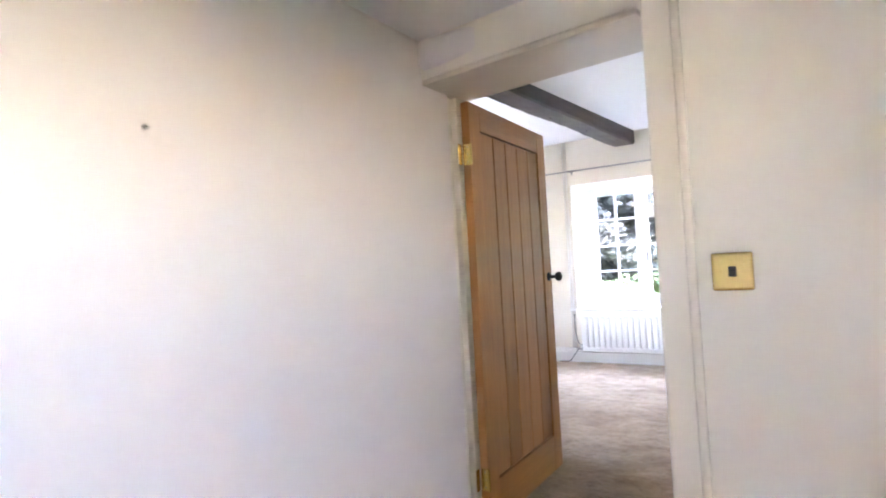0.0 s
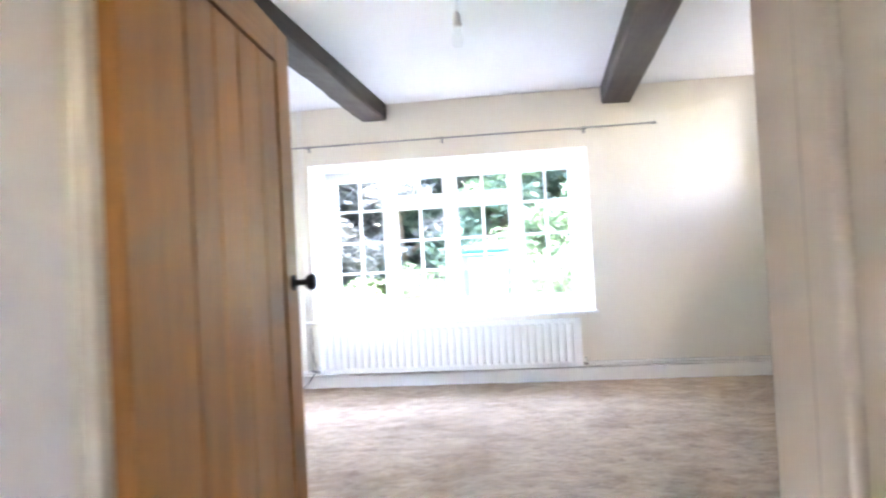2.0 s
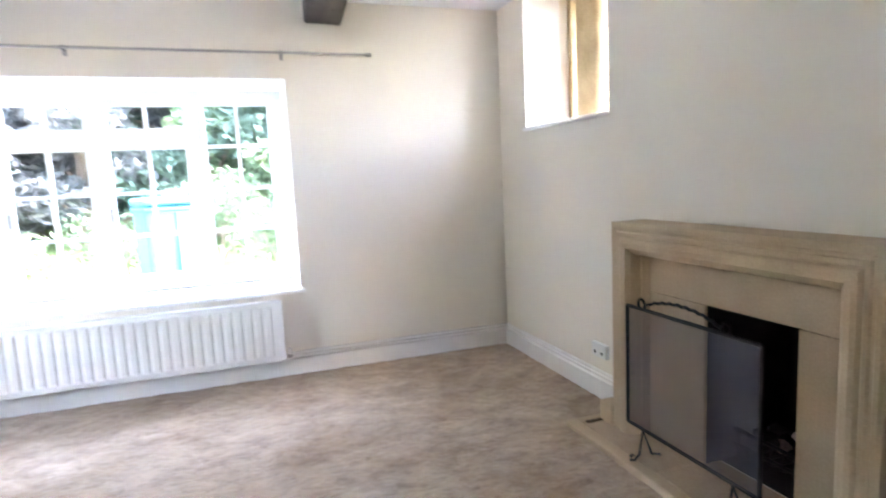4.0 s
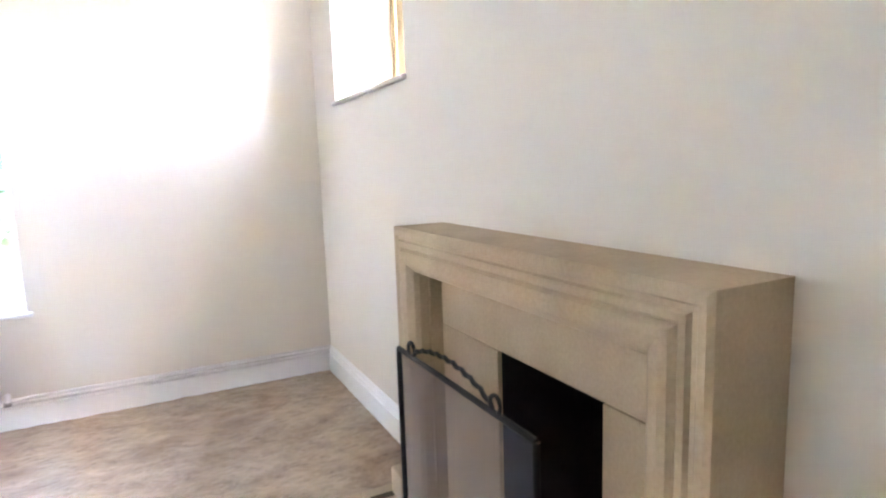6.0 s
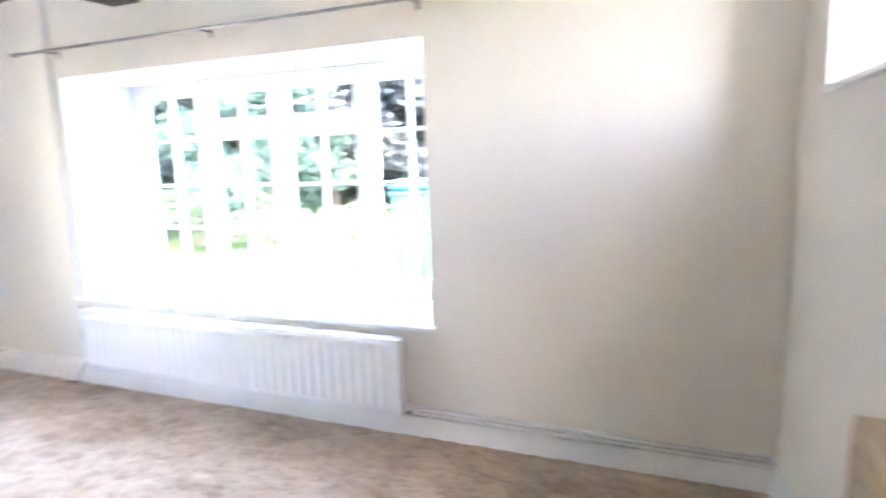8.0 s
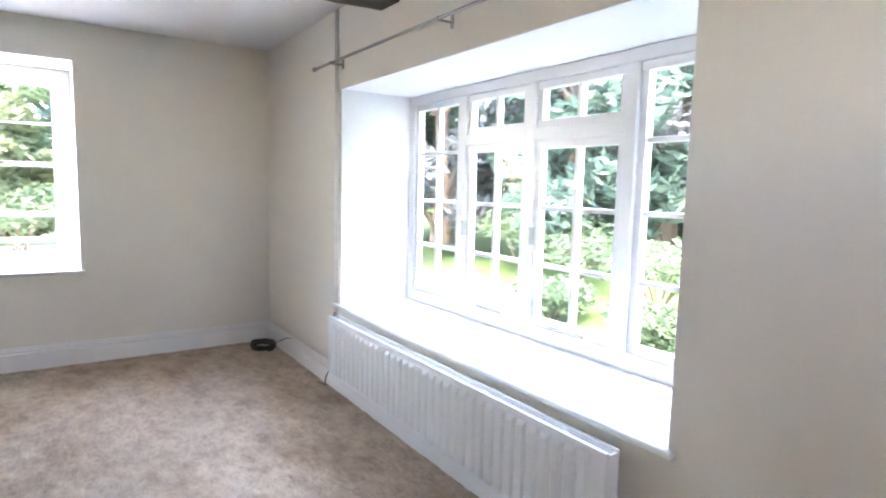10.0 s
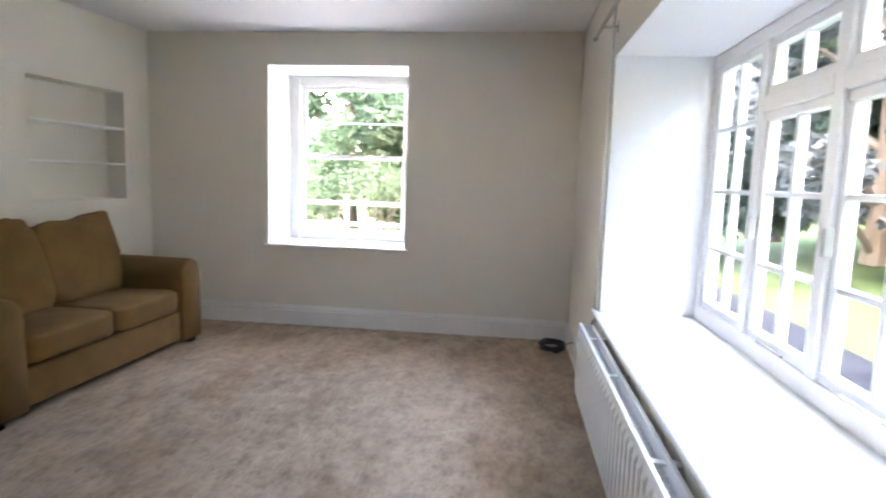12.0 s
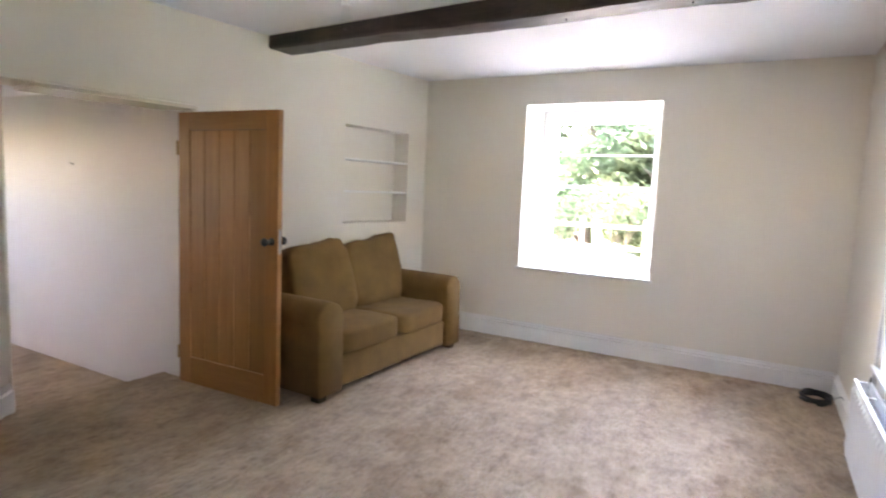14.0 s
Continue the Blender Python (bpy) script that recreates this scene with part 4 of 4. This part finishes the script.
# ---- unseen storey and roof, added to keep sun and sky off the drive ----
shade_block = thing("shade_storey", "unseen storey and pitched roof added to shade the drive", "house", pose(3.0, -4.0, 0), kind="structure")
part("wall", box(-3.7, 3.3, -4.9, 4.62, 3.02, 5.2), HALLWALL, shade_block)
bm = bmesh.new()
ends = [[bm.verts.new((x, y, z)) for y, z in ((-5.3, 5.15), (4.95, 5.15), (4.95, 5.25), (0, 8.2), (-5.3, 5.25))] for x in (-4.0, 3.6)]
bm.faces.new(ends[0])
bm.faces.new(ends[1][::-1])
for k in range(5):
    bm.faces.new((ends[0][k - 1], ends[1][k - 1], ends[1][k], ends[0][k]))
bmesh.ops.recalc_face_normals(bm, faces=bm.faces)
part("roof", bm, mottled("grey_slate", (0.06, 0.06, 0.07), (0.12, 0.12, 0.13), 3, 0.8), shade_block)

# ---- outside: ground, drive, planting ----
GRASS = mottled("lawn", (0.030, 0.055, 0.020), (0.070, 0.105, 0.042), 1.2, 0.95, fine=18, gloss=0.06, bump_s=0.6, bump_d=0.03)
TARMAC = mottled("dark_tarmac", (0.014, 0.016, 0.019), (0.030, 0.033, 0.038), 2.0, 0.95, fine=40, gloss=0.0, bump_s=0.4, bump_d=0.006)
GRAVEL = mottled("pale_gravel", (0.36, 0.34, 0.31), (0.56, 0.54, 0.50), 1.6, 0.95, fine=45, gloss=0.1, bump_s=0.6, bump_d=0.01)
BARK = mottled("bark", (0.05, 0.038, 0.028), (0.13, 0.10, 0.075), 4, 0.95, fine=30, stretch=(3, 3, 0.6), bump_s=0.8, bump_d=0.02)
TEAL = mottled("teal_plastic", (0.025, 0.20, 0.23), (0.05, 0.30, 0.33), 2, 0.45, fine=60, bump_s=0.05)
POST = mottled("weathered_timber", (0.16, 0.14, 0.12), (0.30, 0.27, 0.23), 3, 0.9, fine=40, stretch=(4, 4, 0.6))


def leaf_mat(name, dark, light):
    m, nt, bsdf = mat_new(name)
    g = nt.nodes.new("ShaderNodeNewGeometry")
    col = ramp(nt, g.outputs["Random Per Island"], [(0.0, dark), (0.55, tuple((a + b) / 2 for a, b in zip(dark, light))), (1.0, light)])
    nt.links.new(col, bsdf.inputs["Base Color"])
    bsdf.inputs["Roughness"].default_value = 0.7
    bsdf.inputs["Specular IOR Level"].default_value = 0.2
    tr = nt.nodes.new("ShaderNodeBsdfTranslucent")
    nt.links.new(col, tr.inputs[0])
    mx = nt.nodes.new("ShaderNodeMixShader")
    mx.inputs[0].default_value = 0.35
    nt.links.new(bsdf.outputs[0], mx.inputs[1])
    nt.links.new(tr.outputs[0], mx.inputs[2])
    nt.links.new(mx.outputs[0], nt.nodes["Material Output"].inputs["Surface"])
    return m


GREEN = leaf_mat("green_leaves", (0.040, 0.075, 0.042), (0.105, 0.160, 0.095))
DEEP = leaf_mat("dark_conifer_leaves", (0.030, 0.060, 0.048), (0.085, 0.140, 0.108))
COPPER = leaf_mat("copper_leaves", (0.048, 0.058, 0.060), (0.115, 0.132, 0.138))
LIME = leaf_mat("pale_green_leaves", (0.055, 0.095, 0.050), (0.120, 0.175, 0.100))
PALE = leaf_mat("pale_leaves", (0.055, 0.085, 0.045), (0.12, 0.145, 0.075))


def leaves(bm_data, rng, centre, size, count, leaf):
    """Leaves scattered in a clump, thicker towards its skin, each a bent pair of triangles."""
    verts, faces = bm_data
    for _ in range(count):
        d = Vector((rng.gauss(0, 1), rng.gauss(0, 1), rng.gauss(0, 1))).normalized() * (rng.random() ** 0.45)
        c = Vector(centre) + Vector((d.x * size[0], d.y * size[1], d.z * size[2]))
        a = Vector((rng.gauss(0, 1), rng.gauss(0, 1), rng.gauss(0, 0.6))).normalized() * leaf * rng.uniform(0.6, 1.3)
        b = a.cross(Vector((rng.gauss(0, 1), rng.gauss(0, 1), rng.gauss(0, 1)))).normalized() * leaf * rng.uniform(0.25, 0.45)
        n = len(verts)
        verts += [c - a, c + b, c + a, c - b + Vector((0, 0, -0.15 * leaf))]
        faces += [(n, n + 1, n + 2), (n, n + 2, n + 3)]


def leaf_part(name, data, material, parent, label=""):
    me = bpy.data.meshes.new(name)
    me.from_pydata(data[0], [], data[1])
    me.materials.append(material)
    ob = new(name, me)
    ob.parent = parent
    if label:
        tagged(ob, label)
    return ob


def tree(x, y, z, height, spread, material, label, seed, clumps=34, per=150, leaf=0.16, bare=0.25):
    rng = random.Random(seed)
    t = thing("tree", label, "tree", pose(x, y, z))
    bm = bmesh.new()
    lean = Vector((rng.uniform(-0.3, 0.3), rng.uniform(-0.3, 0.3), 0))
    pts = [lean * (k / 6) ** 2 + Vector((0, 0, height * 0.85 * k / 6)) for k in range(7)]
    r0 = 0.035 * height
    add_tube(bm, pts, [r0 * (1.25 if k == 0 else 1) * (1 - 0.14 * k) for k in range(7)], 9)
    data = ([], [])
    for k in range(clumps):
        h = bare + (1 - bare) * (k + 0.5) / clumps
        ang = k * 2.4 + rng.uniform(-0.5, 0.5)
        wide = spread * (0.45 + 0.75 * math.sin(math.pi * min(1, 0.18 + 0.8 * (h - bare) / (1 - bare)))) * rng.uniform(0.45, 1.0)
        c = Vector((wide * math.cos(ang), wide * math.sin(ang), height * h)) + lean * h
        s = spread * rng.uniform(0.26, 0.46)
        leaves(data, rng, c, (s, s, s * rng.uniform(0.5, 0.8)), per, leaf)
        if k % 2 == 0:
            base = pts[min(5, int(6 * h * 0.85))]
            mid = (base + c) / 2 + Vector((0, 0, 0.1 * spread))
            add_tube(bm, [base, mid, c], [r0 * 0.34, r0 * 0.22, r0 * 0.08], 6)
    part("trunk", bm, BARK, t)
    leaf_part("crown", data, material, t)
    return t


def shrub(x, y, z, w, h, material, label, seed, count=900, leaf=0.07):
    rng = random.Random(seed)
    s = thing("shrub", label, "shrub", pose(x, y, z))
    bm = bmesh.new()
    data = ([], [])
    for k in range(7):
        a = k * 2.4
        top = Vector((0.32 * w * math.cos(a), 0.32 * w * math.sin(a), h * rng.uniform(0.45, 0.8)))
        add_tube(bm, [(0.05 * math.cos(a), 0.05 * math.sin(a), 0), top * 0.5, top], [0.02, 0.014, 0.006], 5)
        leaves(data, rng, top, (w * 0.3, w * 0.3, h * 0.28), count // 7, leaf)
    part("stems", bm, BARK, s)
    leaf_part("foliage", data, material, s)
    return s


GZ = -0.15
bm = bmesh.new()
n = 48
grid = []
for j in range(n + 1):
    row = []
    for i in range(n + 1):
        u, v = (i / n * 2 - 1), (j / n * 2 - 1)
        x, y = 3 + 600 * math.copysign(abs(u) ** 3, u), -2 + 600 * math.copysign(abs(v) ** 3, v)
        far = max(0.0, y - 5.0)
        z = GZ - 0.30 + min(1.2, 0.10 * far) * (1 if y > 0 else 0) + 0.05 * noise.noise(Vector((x * 0.3, y * 0.3, 0)))
        row.append(bm.verts.new((x, y, z if (abs(x - 3) > 0 and y > 5) else GZ - 0.30)))
    grid.append(row)
for r0, r1 in zip(grid, grid[1:]):
    for i in range(n):
        bm.faces.new((r0[i], r0[i + 1], r1[i + 1], r1[i]))
tagged(part("ground", bm, GRASS, smooth=True), "green lawn rising away from the house", "lawn", kind="structure")
tagged(part("drive", box(-9, 12, 0.75, 2.9, GZ - 0.4, GZ, 0.01), TARMAC), "dark tarmac drive beside the house", "drive", kind="structure")
tagged(part("gravel_yard", box(-12, -1.07, -9, 0.7, GZ - 0.4, GZ, 0.01), GRAVEL), "pale gravel yard beyond the sash window", "yard", kind="structure")

# planting seen through the wide window
TREES = [
    (-3.5, 11.0, 7.5, 2.6, COPPER, "copper-leaved tree beyond the lawn"), (0.2, 12.0, 8.0, 2.5, COPPER, "dark copper beech beyond the lawn"),
    (3.0, 11.5, 7.0, 2.2, DEEP, "dark green conifer beyond the lawn"), (5.5, 10.0, 6.5, 2.2, GREEN, "broad green tree beyond the lawn"),
    (8.2, 9.0, 6.0, 2.2, GREEN, "green garden tree by the boundary"), (-7.5, 10.0, 7.0, 2.6, DEEP, "dark green tree by the boundary"),
    (-11.5, 6.5, 7.0, 2.6, GREEN, "green tree beside the yard"), (-3.6, 7.8, 7.0, 2.3, DEEP, "dark green tree near the drive"), (-7.0, 6.6, 7.5, 2.4, COPPER, "dark copper tree near the drive"), (-10.2, 4.2, 6.5, 2.2, DEEP, "dense dark tree beside the drive"), (10.8, 5.5, 6.0, 2.2, DEEP, "dark green tree near the gable"),
]
for k, (x, y, h, s, m, lab) in enumerate(TREES):
    tree(x, y, GZ + 0.2, h, s, m, lab, 20 + k, bare=0.10, per=430, leaf=0.17)
for k, (x, y, h, s, m, lab) in enumerate([
        (-12.5, -5.5, 6.0, 2.3, GREEN, "green tree beyond the yard"), (-13.0, -1.2, 5.5, 2.2, LIME, "pale green tree beyond the yard"),
        (-12.0, 2.5, 6.0, 2.2, GREEN, "green tree at the corner of the yard"), (-16.0, -3.4, 7.5, 2.8, DEEP, "tall dark tree behind the yard"),
        (-11.0, -3.1, 3.3, 1.2, PALE, "small pale-leaved tree beyond the yard")]):
    tree(x, y, GZ, h, s, m, lab, 60 + k, bare=0.12, per=380, leaf=0.16)
for k, (x, y, w, h, m) in enumerate([(-1.8, 6.0, 1.6, 1.2, GREEN), (0.3, 5.4, 1.5, 1.1, LIME), (1.9, 6.4, 1.7, 1.3, GREEN), (4.4, 5.6, 1.7, 1.6, GREEN), (5.6, 4.9, 1.5, 1.8, DEEP),
                                    (6.7, 6.2, 1.8, 2.2, GREEN), (-4.0, 6.6, 1.8, 1.4, LIME), (3.2, 7.2, 1.6, 1.9, GREEN), (4.0, 2.9, 0.9, 0.75, GREEN), (1.3, 3.9, 1.0, 0.7, LIME), (-0.8, 4.4, 1.1, 0.8, GREEN)]):
    shrub(x, y, GZ + (-0.02 if y > 5 else -0.31), w, h, m, "leafy green garden shrub" if m is GREEN else ("pale green garden shrub" if m is LIME else "dark evergreen garden shrub"), 90 + k, count=1400)
for k in range(7):
    shrub(-9.5 - 0.4 * (k % 2), -6.8 + 1.5 * k, GZ, 1.7, 1.7 + 0.25 * (k % 3), GREEN if k % 2 else LIME, "leafy hedge shrub beyond the yard", 120 + k, count=1200)


def woodland():
    """Far wood that closes the garden: crowns merging into one uneven wall of leaves."""
    rng = random.Random(7)
    data = ([], [])
    for k in range(150):
        a = rng.uniform(0.0, 1.0)
        x, y = -26 + 34 * a, 15.0 + rng.uniform(-1.5, 3.0) - 5.0 * max(0.0, 0.35 - a)
        top = 6.5 + 2.2 * noise.noise(Vector((x * 0.35, 0, 3))) - 1.8 * max(0.0, a - 0.75) * 4
        z = rng.uniform(0.6, max(1.5, top))
        leaves(data, rng, (x, y, z), (1.9, 1.5, 1.2), 260, 0.30)
    me = bpy.data.meshes.new("woodland")
    me.from_pydata(data[0], [], data[1])
    me.materials.append(DEEP)
    tagged(new("woodland", me), "dark blue-green woodland edge beyond the garden", "woodland", kind="stuff")


woodland()


def storage_bin():
    b = thing("garden_bin", "tall teal plastic garden bin by the drive", "bin", pose(3.02, 2.55, GZ, 0, 0, 20))
    bm = box(-0.30, 0.30, -0.30, 0.30, 0.02, 1.42, 0.05, 3)
    for v in bm.verts:
        v.co.x *= 0.9 + 0.1 * v.co.z / 1.42
        v.co.y *= 0.9 + 0.1 * v.co.z / 1.42
    part("body", bm, TEAL, b)
    part("lid", box(-0.32, 0.32, -0.33, 0.32, 1.42, 1.50, 0.03, 3), TEAL, b)
    part("rim", box(-0.315, 0.315, -0.315, 0.315, 1.36, 1.40, 0.015), TEAL, b)
    part("rib", box(-0.012, 0.012, -0.315, -0.285, 0.15, 1.34, 0.008), TEAL, b)


storage_bin()
f = thing("fence", "weathered post and rail fence beyond the yard", "fence", pose(-8.6, -3.0, GZ))
for k in range(7):
    part("post", box(-0.05, 0.05, -4.5 + 1.5 * k - 0.05, -4.5 + 1.5 * k + 0.05, 0, 1.15, 0.01), POST, f)
for z in (0.45, 0.95):
    part("rail", box(0.052, 0.09, -4.6, 4.6, z - 0.045, z + 0.045, 0.008), POST, f)
